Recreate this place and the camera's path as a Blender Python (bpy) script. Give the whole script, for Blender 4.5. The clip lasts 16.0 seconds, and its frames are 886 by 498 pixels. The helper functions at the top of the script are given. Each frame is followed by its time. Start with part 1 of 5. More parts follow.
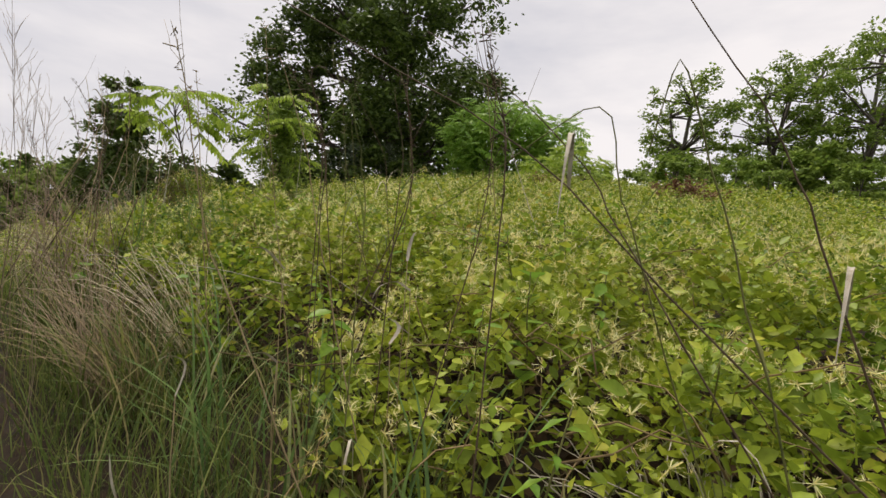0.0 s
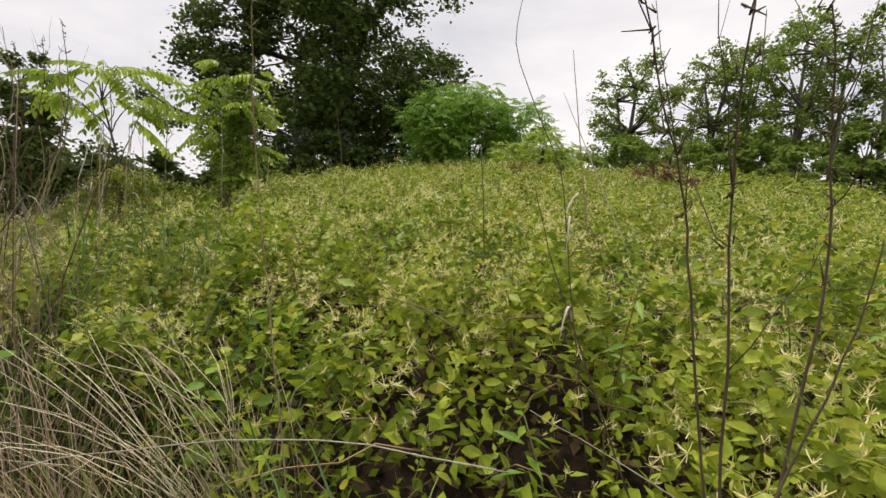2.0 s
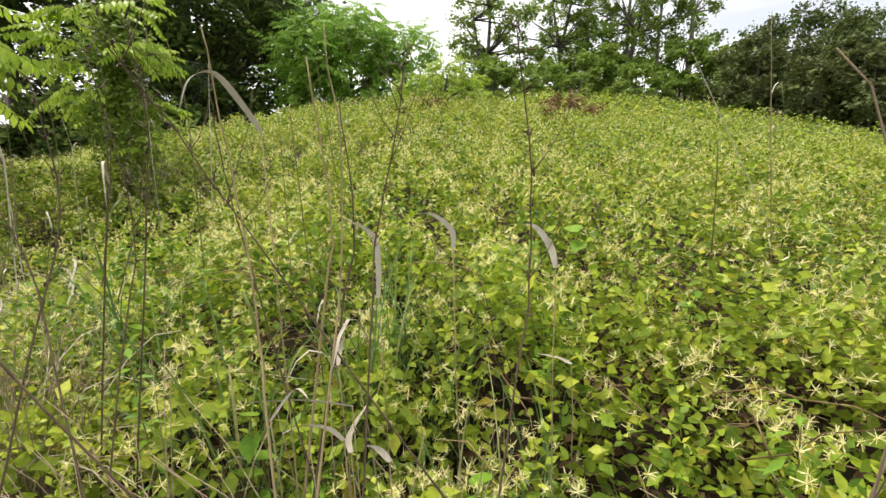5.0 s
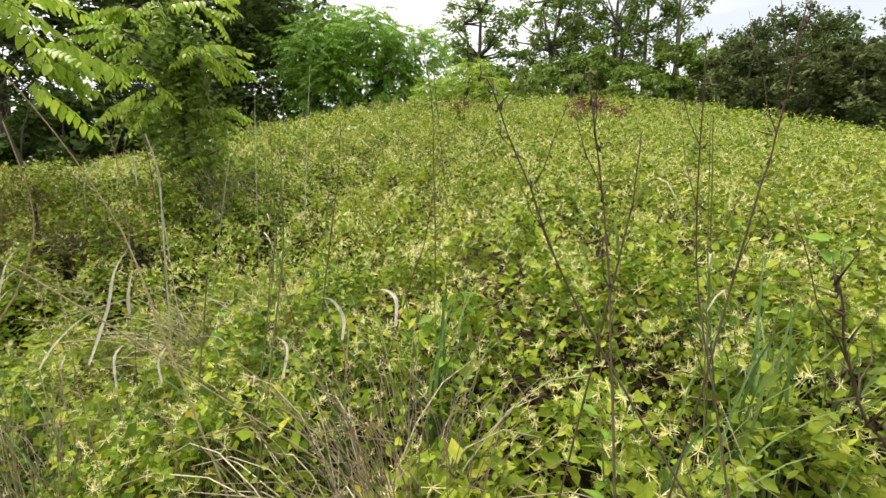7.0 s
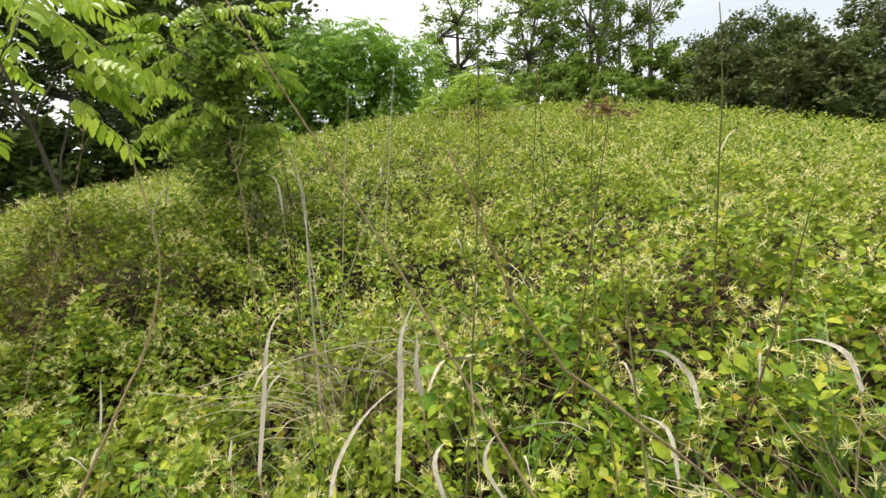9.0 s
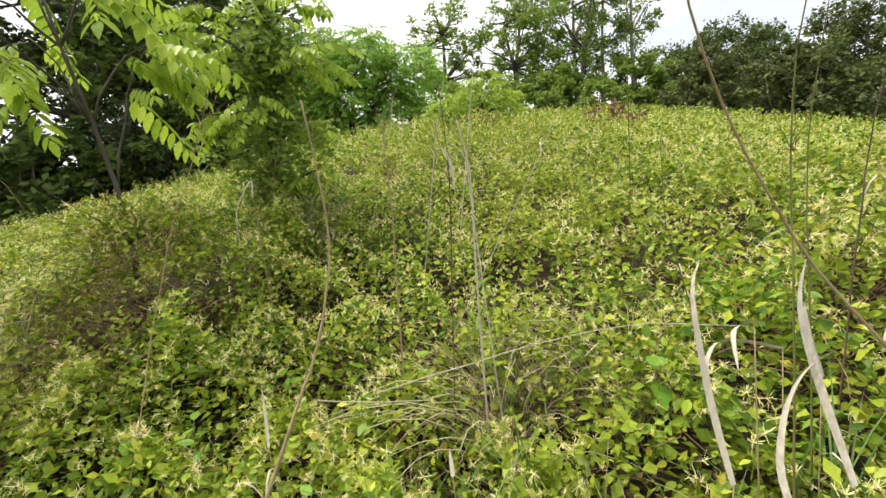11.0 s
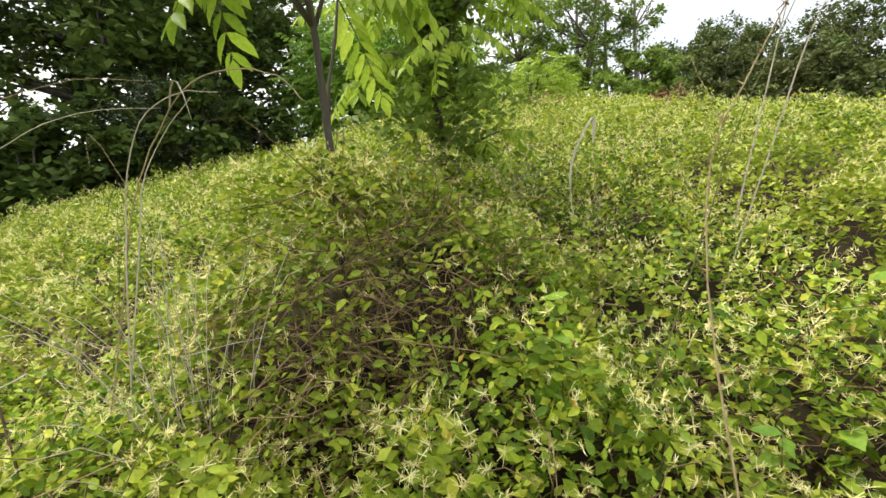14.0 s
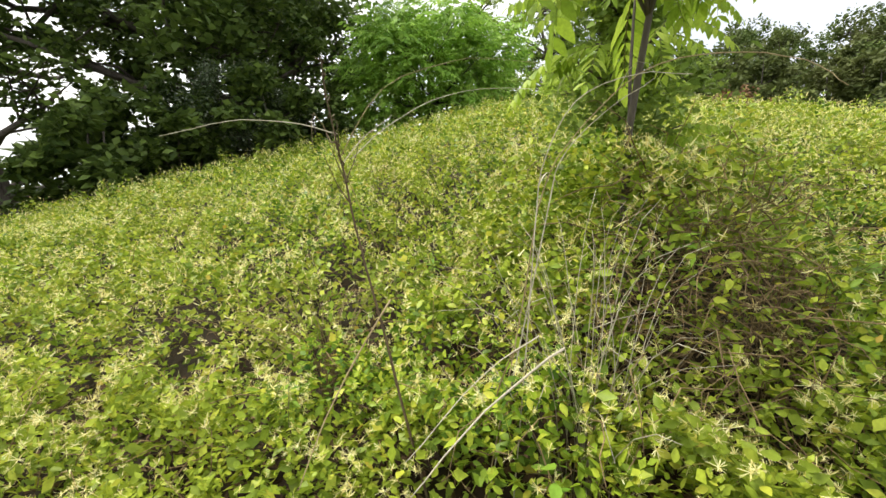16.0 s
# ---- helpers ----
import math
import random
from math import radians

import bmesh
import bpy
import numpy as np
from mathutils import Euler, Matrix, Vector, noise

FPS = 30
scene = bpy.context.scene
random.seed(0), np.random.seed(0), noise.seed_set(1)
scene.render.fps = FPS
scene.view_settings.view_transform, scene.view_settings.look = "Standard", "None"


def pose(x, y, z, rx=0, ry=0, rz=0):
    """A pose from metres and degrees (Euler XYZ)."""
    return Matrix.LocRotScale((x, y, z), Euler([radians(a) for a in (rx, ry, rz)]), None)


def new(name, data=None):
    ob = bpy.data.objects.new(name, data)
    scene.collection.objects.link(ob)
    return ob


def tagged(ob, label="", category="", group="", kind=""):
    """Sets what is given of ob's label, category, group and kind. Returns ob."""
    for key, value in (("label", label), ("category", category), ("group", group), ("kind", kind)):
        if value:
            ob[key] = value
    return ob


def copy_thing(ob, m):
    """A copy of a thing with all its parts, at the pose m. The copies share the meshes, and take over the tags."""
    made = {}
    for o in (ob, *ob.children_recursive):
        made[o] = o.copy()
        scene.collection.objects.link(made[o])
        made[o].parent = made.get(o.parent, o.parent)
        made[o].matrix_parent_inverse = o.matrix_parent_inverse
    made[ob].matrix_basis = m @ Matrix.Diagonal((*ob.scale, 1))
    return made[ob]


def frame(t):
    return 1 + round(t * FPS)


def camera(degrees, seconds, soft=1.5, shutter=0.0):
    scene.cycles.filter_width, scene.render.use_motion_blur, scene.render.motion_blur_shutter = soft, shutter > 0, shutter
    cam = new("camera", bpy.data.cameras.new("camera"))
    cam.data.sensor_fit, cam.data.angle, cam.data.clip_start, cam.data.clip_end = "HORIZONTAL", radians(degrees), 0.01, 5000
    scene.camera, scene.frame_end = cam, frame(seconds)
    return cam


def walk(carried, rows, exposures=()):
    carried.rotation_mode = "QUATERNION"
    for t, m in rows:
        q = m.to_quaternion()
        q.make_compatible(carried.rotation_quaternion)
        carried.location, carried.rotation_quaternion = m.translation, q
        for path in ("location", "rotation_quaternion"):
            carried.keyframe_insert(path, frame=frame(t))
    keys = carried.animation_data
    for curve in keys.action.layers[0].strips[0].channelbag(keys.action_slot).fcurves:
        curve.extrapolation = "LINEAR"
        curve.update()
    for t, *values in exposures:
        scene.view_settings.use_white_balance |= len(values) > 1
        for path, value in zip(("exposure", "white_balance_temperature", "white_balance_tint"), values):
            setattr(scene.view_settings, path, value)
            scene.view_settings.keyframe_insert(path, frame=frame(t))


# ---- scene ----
cam = camera(88, 16.0)
PATH = [
    (0, pose(-0.124, -0.210, 1.250, 87.58, -6.12, 1.02)),
    (0.5, pose(-0.344, 0.052, 1.292, 87.62, -6.00, 0.71)),
    (1, pose(-0.571, 0.314, 1.328, 87.44, -5.79, -0.14)),
    (1.5, pose(-0.764, 0.553, 1.368, 86.57, -5.52, -2.03)),
    (2, pose(-0.944, 0.766, 1.412, 86.32, -4.53, -5.99)),
    (2.5, pose(-1.260, 0.916, 1.579, 84.23, -3.00, -11.15)),
    (3, pose(-1.587, 0.992, 1.640, 81.14, -0.90, -16.92)),
    (3.2, pose(-1.661, 1.046, 1.637, 80.63, -0.60, -17.72)),
    (5.3, pose(-2.661, 1.969, 1.792, 77.84, 0.45, -24.97)),
    (5.5, pose(-2.742, 2.034, 1.771, 77.89, 0.79, -25.07)),
    (6, pose(-2.976, 2.225, 1.729, 78.23, 0.98, -25.90)),
    (6.5, pose(-3.298, 2.455, 1.742, 78.51, 0.68, -26.45)),
    (7, pose(-3.606, 2.629, 1.815, 78.41, 1.03, -27.12)),
    (7.5, pose(-3.864, 2.919, 1.832, 78.64, 1.16, -27.55)),
    (8, pose(-4.021, 3.199, 1.848, 78.96, 2.08, -28.52)),
    (8.5, pose(-4.137, 3.401, 1.801, 79.64, 3.36, -30.00)),
    (9, pose(-4.362, 3.578, 1.835, 79.75, 3.67, -30.67)),
    (9.2, pose(-4.430, 3.665, 1.824, 79.75, 3.71, -30.95)),
    (11.3, pose(-5.060, 4.339, 1.731, 81.00, 5.18, -33.67)),
    (11.5, pose(-5.128, 4.456, 1.751, 80.65, 5.16, -34.03)),
    (12, pose(-5.276, 4.830, 1.713, 80.67, 4.81, -34.33)),
    (12.5, pose(-5.406, 5.114, 1.675, 80.72, 4.65, -34.59)),
    (13, pose(-5.598, 5.558, 1.644, 80.51, 4.16, -35.62)),
    (13.5, pose(-5.833, 5.883, 1.677, 80.58, 4.09, -35.67)),
    (14, pose(-5.968, 6.097, 1.638, 80.57, 4.37, -35.71)),
    (14.5, pose(-6.199, 6.360, 1.635, 80.40, 3.96, -34.81)),
    (15, pose(-6.450, 6.557, 1.634, 80.35, 3.61, -34.47)),
    (15.5, pose(-6.778, 6.716, 1.644, 80.16, 3.04, -34.64)),
    (16, pose(-7.148, 6.845, 1.671, 80.00, 2.43, -34.85)),
]
walk(cam, PATH, exposures=[(0, 0.0, 6900, 15), (1, -0.12, 6900, 15), (2, 0.12, 6900, 15), (3.2, 0.35, 6900, 13), (5.5, 0.78, 6800, 9), (9, 0.68, 6800, 7), (11.5, 0.88, 6800, 9), (14, 0.95, 6800, 8), (16, 0.97, 6800, 8)])

# ---- sky and light ----
SUN_UP, SUN_ROUND = radians(64), radians(200)
world = bpy.data.worlds.new("overcast_sky")
scene.world = world
world.use_nodes = True
wn = world.node_tree.nodes
wl = world.node_tree.links
wn.clear()
w_out = wn.new("ShaderNodeOutputWorld")
w_bg = wn.new("ShaderNodeBackground")
w_sky = wn.new("ShaderNodeTexSky")
w_sky.sky_type = "NISHITA"
w_sky.sun_disc = False
w_sky.sun_elevation, w_sky.sun_rotation = SUN_UP, SUN_ROUND
w_sky.air_density, w_sky.dust_density = 1.0, 3.0
w_co = wn.new("ShaderNodeTexCoord")
w_map = wn.new("ShaderNodeMapping")
w_map.inputs["Scale"].default_value = (1.0, 1.0, 3.2)
w_noise = wn.new("ShaderNodeTexNoise")
w_noise.inputs["Scale"].default_value = 1.3
w_noise.inputs["Detail"].default_value = 6
w_noise.inputs["Roughness"].default_value = 0.55
w_ramp = wn.new("ShaderNodeValToRGB")
w_ramp.color_ramp.elements[0].position = 0.32
w_ramp.color_ramp.elements[0].color = (5.4, 5.8, 6.7, 1)
w_ramp.color_ramp.elements[1].position = 0.62
w_ramp.color_ramp.elements[1].color = (9.4, 9.5, 9.7, 1)
w_mix = wn.new("ShaderNodeMixRGB")
w_mix.inputs[0].default_value = 0.93
w_bg.inputs["Strength"].default_value = 0.1
wl.new(w_co.outputs["Generated"], w_map.inputs["Vector"])
wl.new(w_map.outputs["Vector"], w_noise.inputs["Vector"])
wl.new(w_noise.outputs["Fac"], w_ramp.inputs["Fac"])
wl.new(w_sky.outputs["Color"], w_mix.inputs[1])
wl.new(w_ramp.outputs["Color"], w_mix.inputs[2])
wl.new(w_mix.outputs["Color"], w_bg.inputs["Color"])
wl.new(w_bg.outputs["Background"], w_out.inputs["Surface"])
sun_data = bpy.data.lights.new("sun", "SUN")
sun_data.energy, sun_data.angle, sun_data.color = 2.9, radians(14), (1.0, 0.95, 0.86)
sun_ob = new("sun", sun_data)
sun_ob.rotation_euler = (radians(26), 0, radians(-160))
tagged(sun_ob, kind="structure")


# ---- materials ----
def foliage(name, stops, rough=0.5, through_light=0.35, patch=0.35, patch_colour=(0.16, 0.17, 0.03), patch_scale=0.8):
    """Leaves: a hue for each leaf, drifting over metres, with light passing through."""
    m = bpy.data.materials.new(name)
    m.use_nodes = True
    n, k = m.node_tree.nodes, m.node_tree.links
    n.clear()
    out = n.new("ShaderNodeOutputMaterial")
    geo = n.new("ShaderNodeNewGeometry")
    ramp = n.new("ShaderNodeValToRGB")
    e = ramp.color_ramp.elements
    e[0].position, e[0].color = stops[0][0], (*stops[0][1], 1)
    e[1].position, e[1].color = stops[-1][0], (*stops[-1][1], 1)
    for p, c in stops[1:-1]:
        x = e.new(p)
        x.color = (*c, 1)
    info = n.new("ShaderNodeObjectInfo")
    both_random = n.new("ShaderNodeMath")
    both_random.operation = "ADD"
    k.new(geo.outputs["Random Per Island"], both_random.inputs[0])
    k.new(info.outputs["Random"], both_random.inputs[1])
    wrap = n.new("ShaderNodeMath")
    wrap.operation = "FRACT"
    k.new(both_random.outputs["Value"], wrap.inputs[0])
    k.new(wrap.outputs["Value"], ramp.inputs["Fac"])
    big = n.new("ShaderNodeTexNoise")
    big.inputs["Scale"].default_value = patch_scale
    big.inputs["Detail"].default_value = 3
    k.new(geo.outputs["Position"], big.inputs["Vector"])
    span = n.new("ShaderNodeMapRange")
    span.inputs["From Min"].default_value, span.inputs["From Max"].default_value = 0.4, 0.65
    span.inputs["To Max"].default_value = patch
    k.new(big.outputs["Fac"], span.inputs["Value"])
    mix = n.new("ShaderNodeMixRGB")
    k.new(span.outputs["Result"], mix.inputs[0])
    k.new(ramp.outputs["Color"], mix.inputs[1])
    mix.inputs[2].default_value = (*patch_colour, 1)
    fine = n.new("ShaderNodeTexNoise")
    fine.inputs["Scale"].default_value = 60
    fine.inputs["Detail"].default_value = 2
    k.new(geo.outputs["Position"], fine.inputs["Vector"])
    grain = n.new("ShaderNodeMixRGB")
    grain.blend_type = "OVERLAY"
    grain.inputs[0].default_value = 0.35
    k.new(mix.outputs["Color"], grain.inputs[1])
    k.new(fine.outputs["Fac"], grain.inputs[2])
    b = n.new("ShaderNodeBsdfPrincipled")
    b.inputs["Roughness"].default_value = rough
    b.inputs["Specular IOR Level"].default_value = 0.16
    k.new(grain.outputs["Color"], b.inputs["Base Color"])
    tr = n.new("ShaderNodeBsdfTranslucent")
    k.new(grain.outputs["Color"], tr.inputs["Color"])
    both = n.new("ShaderNodeMixShader")
    both.inputs[0].default_value = through_light
    k.new(b.outputs["BSDF"], both.inputs[1])
    k.new(tr.outputs["BSDF"], both.inputs[2])
    k.new(both.outputs["Shader"], out.inputs["Surface"])
    return m


def rough_matter(name, dark, light, scale=30, rough=0.85, bump=0.4, stretch=(1, 1, 1), coarse=3.0, third=None):
    """Bark, soil and dry stems: two tones mixed at two scales, with relief."""
    m = bpy.data.materials.new(name)
    m.use_nodes = True
    n, k = m.node_tree.nodes, m.node_tree.links
    b = n["Principled BSDF"]
    geo = n.new("ShaderNodeNewGeometry")
    mp = n.new("ShaderNodeMapping")
    mp.inputs["Scale"].default_value = stretch
    k.new(geo.outputs["Position"], mp.inputs["Vector"])
    a = n.new("ShaderNodeTexNoise")
    a.inputs["Scale"].default_value, a.inputs["Detail"].default_value = scale, 8
    a.inputs["Roughness"].default_value = 0.65
    c = n.new("ShaderNodeTexNoise")
    c.inputs["Scale"].default_value, c.inputs["Detail"].default_value = coarse, 4
    k.new(mp.outputs["Vector"], a.inputs["Vector"])
    k.new(geo.outputs["Position"], c.inputs["Vector"])
    ramp = n.new("ShaderNodeValToRGB")
    ramp.color_ramp.elements[0].position, ramp.color_ramp.elements[0].color = 0.35, (*dark, 1)
    ramp.color_ramp.elements[1].position, ramp.color_ramp.elements[1].color = 0.65, (*light, 1)
    k.new(a.outputs["Fac"], ramp.inputs["Fac"])
    mix = n.new("ShaderNodeMixRGB")
    span = n.new("ShaderNodeMapRange")
    span.inputs["From Min"].default_value, span.inputs["From Max"].default_value = 0.42, 0.62
    k.new(c.outputs["Fac"], span.inputs["Value"])
    k.new(span.outputs["Result"], mix.inputs[0])
    k.new(ramp.outputs["Color"], mix.inputs[1])
    mix.inputs[2].default_value = (*(third or [0.5 * (p + q) for p, q in zip(dark, light)]), 1)
    isl = n.new("ShaderNodeMixRGB")
    isl.blend_type = "MULTIPLY"
    isl.inputs[0].default_value = 0.45
    k.new(mix.outputs["Color"], isl.inputs[1])
    k.new(geo.outputs["Random Per Island"], isl.inputs[2])
    k.new(isl.outputs["Color"], b.inputs["Base Color"])
    b.inputs["Roughness"].default_value = rough
    b.inputs["Specular IOR Level"].default_value = 0.25
    bp = n.new("ShaderNodeBump")
    bp.inputs["Strength"].default_value, bp.inputs["Distance"].default_value = bump, 0.02
    k.new(a.outputs["Fac"], bp.inputs["Height"])
    k.new(bp.outputs["Normal"], b.inputs["Normal"])
    return m


M_VINE = foliage("honeysuckle_leaf", [(0, (0.045, 0.11, 0.012)), (0.3, (0.125, 0.225, 0.02)), (0.65, (0.27, 0.375, 0.03)), (0.92, (0.44, 0.5, 0.06)), (0.985, (0.5, 0.48, 0.06)), (1, (0.4, 0.26, 0.05))], rough=0.42, through_light=0.32, patch=0.5, patch_colour=(0.36, 0.405, 0.05))
M_FLOWER = foliage("honeysuckle_petal", [(0, (0.84, 0.82, 0.5)), (0.5, (0.76, 0.74, 0.34)), (1, (0.72, 0.58, 0.18))], rough=0.6, through_light=0.3, patch=0.25, patch_colour=(0.7, 0.6, 0.28))
M_TWIG = rough_matter("dry_vine", (0.12, 0.08, 0.035), (0.42, 0.3, 0.15), 40, stretch=(1, 1, 0.3))
M_STRAW = rough_matter("straw", (0.26, 0.18, 0.09), (0.5, 0.4, 0.22), 60, stretch=(1, 1, 0.15), rough=0.6)
M_DRY = rough_matter("weathered_straw", (0.5, 0.42, 0.27), (0.8, 0.72, 0.5), 60, stretch=(1, 1, 0.15), rough=0.6)
M_PALE = rough_matter("bleached_blade", (0.4, 0.34, 0.24), (0.72, 0.66, 0.54), 60, stretch=(1, 1, 0.3), rough=0.6)
M_STALK = rough_matter("brown_stalk", (0.07, 0.045, 0.03), (0.2, 0.14, 0.08), 50, stretch=(1, 1, 0.1), rough=0.6)
M_PINK = rough_matter("rosy_grass", (0.24, 0.165, 0.105), (0.48, 0.365, 0.25), 60, stretch=(1, 1, 0.15), rough=0.6)
M_GREENSTALK = rough_matter("green_stalk", (0.1, 0.12, 0.03), (0.24, 0.22, 0.07), 40, stretch=(1, 1, 0.1), rough=0.55)
M_GRASS = foliage("meadow_grass", [(0, (0.06, 0.1, 0.02)), (0.5, (0.12, 0.18, 0.04)), (0.85, (0.2, 0.24, 0.06)), (1, (0.4, 0.34, 0.16))], rough=0.45, patch=0.3, patch_colour=(0.24, 0.2, 0.08))
M_BLADE = foliage("green_blade", [(0, (0.07, 0.14, 0.04)), (0.6, (0.14, 0.24, 0.07)), (0.9, (0.22, 0.32, 0.1)), (1, (0.45, 0.4, 0.2))], rough=0.4, through_light=0.3, patch=0.15, patch_colour=(0.2, 0.24, 0.08))
# litter brown taken nearly to black: shade of the vine gaps in the colour
M_SHADED_SOIL = rough_matter("shaded_leaf_litter", (0.018, 0.011, 0.006), (0.06, 0.034, 0.016), 25, third=(0.03, 0.022, 0.008))
M_TURF = rough_matter("turf", (0.03, 0.045, 0.012), (0.1, 0.13, 0.035), 40, third=(0.09, 0.075, 0.03), bump=0.7)
M_BARK = rough_matter("grey_bark", (0.05, 0.042, 0.034), (0.17, 0.145, 0.12), 18, stretch=(1, 1, 0.25), bump=0.8)
M_PALEBARK = rough_matter("pale_bark", (0.17, 0.15, 0.12), (0.42, 0.39, 0.33), 14, stretch=(1, 1, 0.3), bump=0.6)
M_OAK = foliage("oak_leaf", [(0, (0.04, 0.07, 0.018)), (0.6, (0.085, 0.13, 0.03)), (1, (0.16, 0.23, 0.05))], rough=0.4, through_light=0.3, patch=0.35, patch_colour=(0.15, 0.22, 0.045), patch_scale=0.35)
M_SHRUB = foliage("dark_shrub_leaf", [(0, (0.03, 0.05, 0.025)), (0.7, (0.07, 0.1, 0.05)), (0.92, (0.12, 0.15, 0.09)), (1, (0.45, 0.46, 0.4))], rough=0.3, through_light=0.15, patch=0.1)
M_SUMAC = foliage("bright_pinnate_leaf", [(0, (0.17, 0.32, 0.05)), (0.6, (0.28, 0.47, 0.07)), (1, (0.4, 0.58, 0.11))], rough=0.45, through_light=0.45, patch=0.3, patch_colour=(0.15, 0.28, 0.05))
M_SAPLING = foliage("young_leaf", [(0, (0.22, 0.33, 0.035)), (0.5, (0.33, 0.46, 0.05)), (1, (0.46, 0.57, 0.09))], rough=0.42, through_light=0.45, patch=0.2, patch_colour=(0.2, 0.33, 0.05))
M_WOOD = foliage("far_leaf", [(0, (0.12, 0.2, 0.035)), (0.6, (0.21, 0.32, 0.05)), (1, (0.32, 0.43, 0.08))], rough=0.5, through_light=0.42, patch=0.4, patch_colour=(0.18, 0.22, 0.06), patch_scale=0.25)
M_FAR = foliage("woodland_leaf", [(0, (0.05, 0.085, 0.02)), (0.6, (0.09, 0.14, 0.035)), (1, (0.15, 0.2, 0.05))], rough=0.6, through_light=0.25, patch=0.5, patch_colour=(0.13, 0.12, 0.05), patch_scale=0.15)
M_LITTER = foliage("fallen_leaf", [(0, (0.05, 0.03, 0.015)), (0.6, (0.11, 0.065, 0.035)), (1, (0.24, 0.16, 0.09))], rough=0.8, through_light=0.1, patch=0.2, patch_colour=(0.1, 0.07, 0.04))
M_DEAD = foliage("withered_leaf", [(0, (0.12, 0.06, 0.035)), (0.6, (0.24, 0.13, 0.08)), (1, (0.36, 0.24, 0.15))], rough=0.8, through_light=0.15, patch=0.2, patch_colour=(0.2, 0.1, 0.06))
M_BROAD = foliage("broad_leaf", [(0, (0.13, 0.27, 0.03)), (1, (0.26, 0.42, 0.05))], rough=0.4, through_light=0.4, patch=0.1)

# ---- the lie of the land ----
rng = np.random.default_rng(7)
EDGE = np.array((-0.12, -0.21))
ALONG = np.array((-0.733, 0.68))
INTO = np.array((0.68, 0.733))
WAVES = [(rng.uniform(-1, 1, 2), rng.uniform(0, 6.28)) for _ in range(14)]


def smooth(a, b, v):
    k = np.clip((v - a) / (b - a), 0, 1)
    return k * k * (3 - 2 * k)


def waves(x, y, size, first=0, count=7):
    """Rolling unevenness between about -1 and 1, with bumps of that size."""
    s = 0
    for w, p in WAVES[first:first + count]:
        w = w / np.hypot(*w)
        s = s + np.sin((x * w[0] + y * w[1]) * 6.28 / size * (0.7 + 0.6 * abs(w[0])) + p)
    return s / count ** 0.5


def side(x, y):
    """Metres into the meadow from the line walked, and metres along it."""
    return (x - EDGE[0]) * INTO[0] + (y - EDGE[1]) * INTO[1], (x - EDGE[0]) * ALONG[0] + (y - EDGE[1]) * ALONG[1]


def canopy(x, y):
    """The smooth height of the plant cover: a rounded hillside."""
    x, y = np.asarray(x, float), np.asarray(y, float)
    dx, dy = x + 2, y - 8
    d = np.hypot(dx, dy) + 1e-6
    k = np.where(d > 15, (15 + 5 * np.tanh((d - 15) / 5)) / d, 1.0) / 10
    u, v = dx * k, dy * k
    z = 1.7294 + 0.928 * u + 1.4782 * v - 1.0263 * u * u + 0.3208 * u * v + 0.1266 * v * v
    z = z + 0.2872 * u ** 3 + 0.2185 * u * u * v + 0.146 * u * v * v - 0.3582 * v ** 3
    z = 0.1 + np.log1p(np.exp((z - 0.1) * 2.5)) / 2.5
    d, s = side(x, y)
    z = z - 0.55 * smooth(4.8, 7.2, s) * (1 - smooth(2.2, 7.5, d) * (1 - smooth(9.5, 14, s)))
    far = x * 0.87 + y * 0.5
    return z + 4.0 * smooth(26, 60, far) * smooth(-25, 15, x)


def mounds(x, y):
    """Where the vines heap up over old brush."""
    z = 0.88 * np.exp(-((x + 5.05) ** 2 + (y - 8.12) ** 2) / 0.72)
    z = z + 0.25 * np.exp(-((x - 2.6) ** 2 + (y - 13.4) ** 2) / 1.2)
    z = z + 0.2 * np.exp(-((x + 3.8) ** 2 + (y - 9.0) ** 2) / 0.6)
    return z


def bank(x, y):
    """How far the path's side lies below the meadow."""
    d, s = side(x, y)
    return (1 - smooth(-0.1, 1.9, d)) * (0.42 - 0.42 * smooth(3, 9, s))


def soil(x, y):
    return canopy(x, y) - 0.45 - bank(x, y) + 0.6 * mounds(x, y) + 0.03 * waves(x, y, 1.9)


def cover(x, y):
    d, _ = side(x, y)
    z = canopy(x, y) + mounds(x, y) + 0.1 * waves(x, y, 1.5) + 0.12 * waves(x, y, 0.62, 7) + 0.045 * waves(x, y, 0.27, 3)
    return z - 0.25 * (1 - smooth(0.1, 0.8, d)) - bank(x, y)


def inside(x, y):
    """The meadow ends below the oak and where the woods begin."""
    return (y + 0.12 * x < 19.5 + 1.2 * waves(x, y, 6)) & (x * 0.87 + y * 0.5 < 20.5 + waves(x, y, 5))


# ---- helpers for meshes ----
def raw_mesh(name, verts, faces, material):
    """A mesh from arrays of places and triangles or quads."""
    me = bpy.data.meshes.new(name)
    verts, faces = np.asarray(verts, np.float32), np.asarray(faces, np.int32)
    k = faces.shape[1]
    me.vertices.add(len(verts))
    me.vertices.foreach_set("co", verts.ravel())
    me.loops.add(faces.size)
    me.loops.foreach_set("vertex_index", faces.ravel())
    me.polygons.add(len(faces))
    me.polygons.foreach_set("loop_start", np.arange(0, faces.size, k, dtype=np.int32))
    me.polygons.foreach_set("loop_total", np.full(len(faces), k, np.int32))
    me.update(calc_edges=True)
    if material:
        me.materials.append(material)
    return me


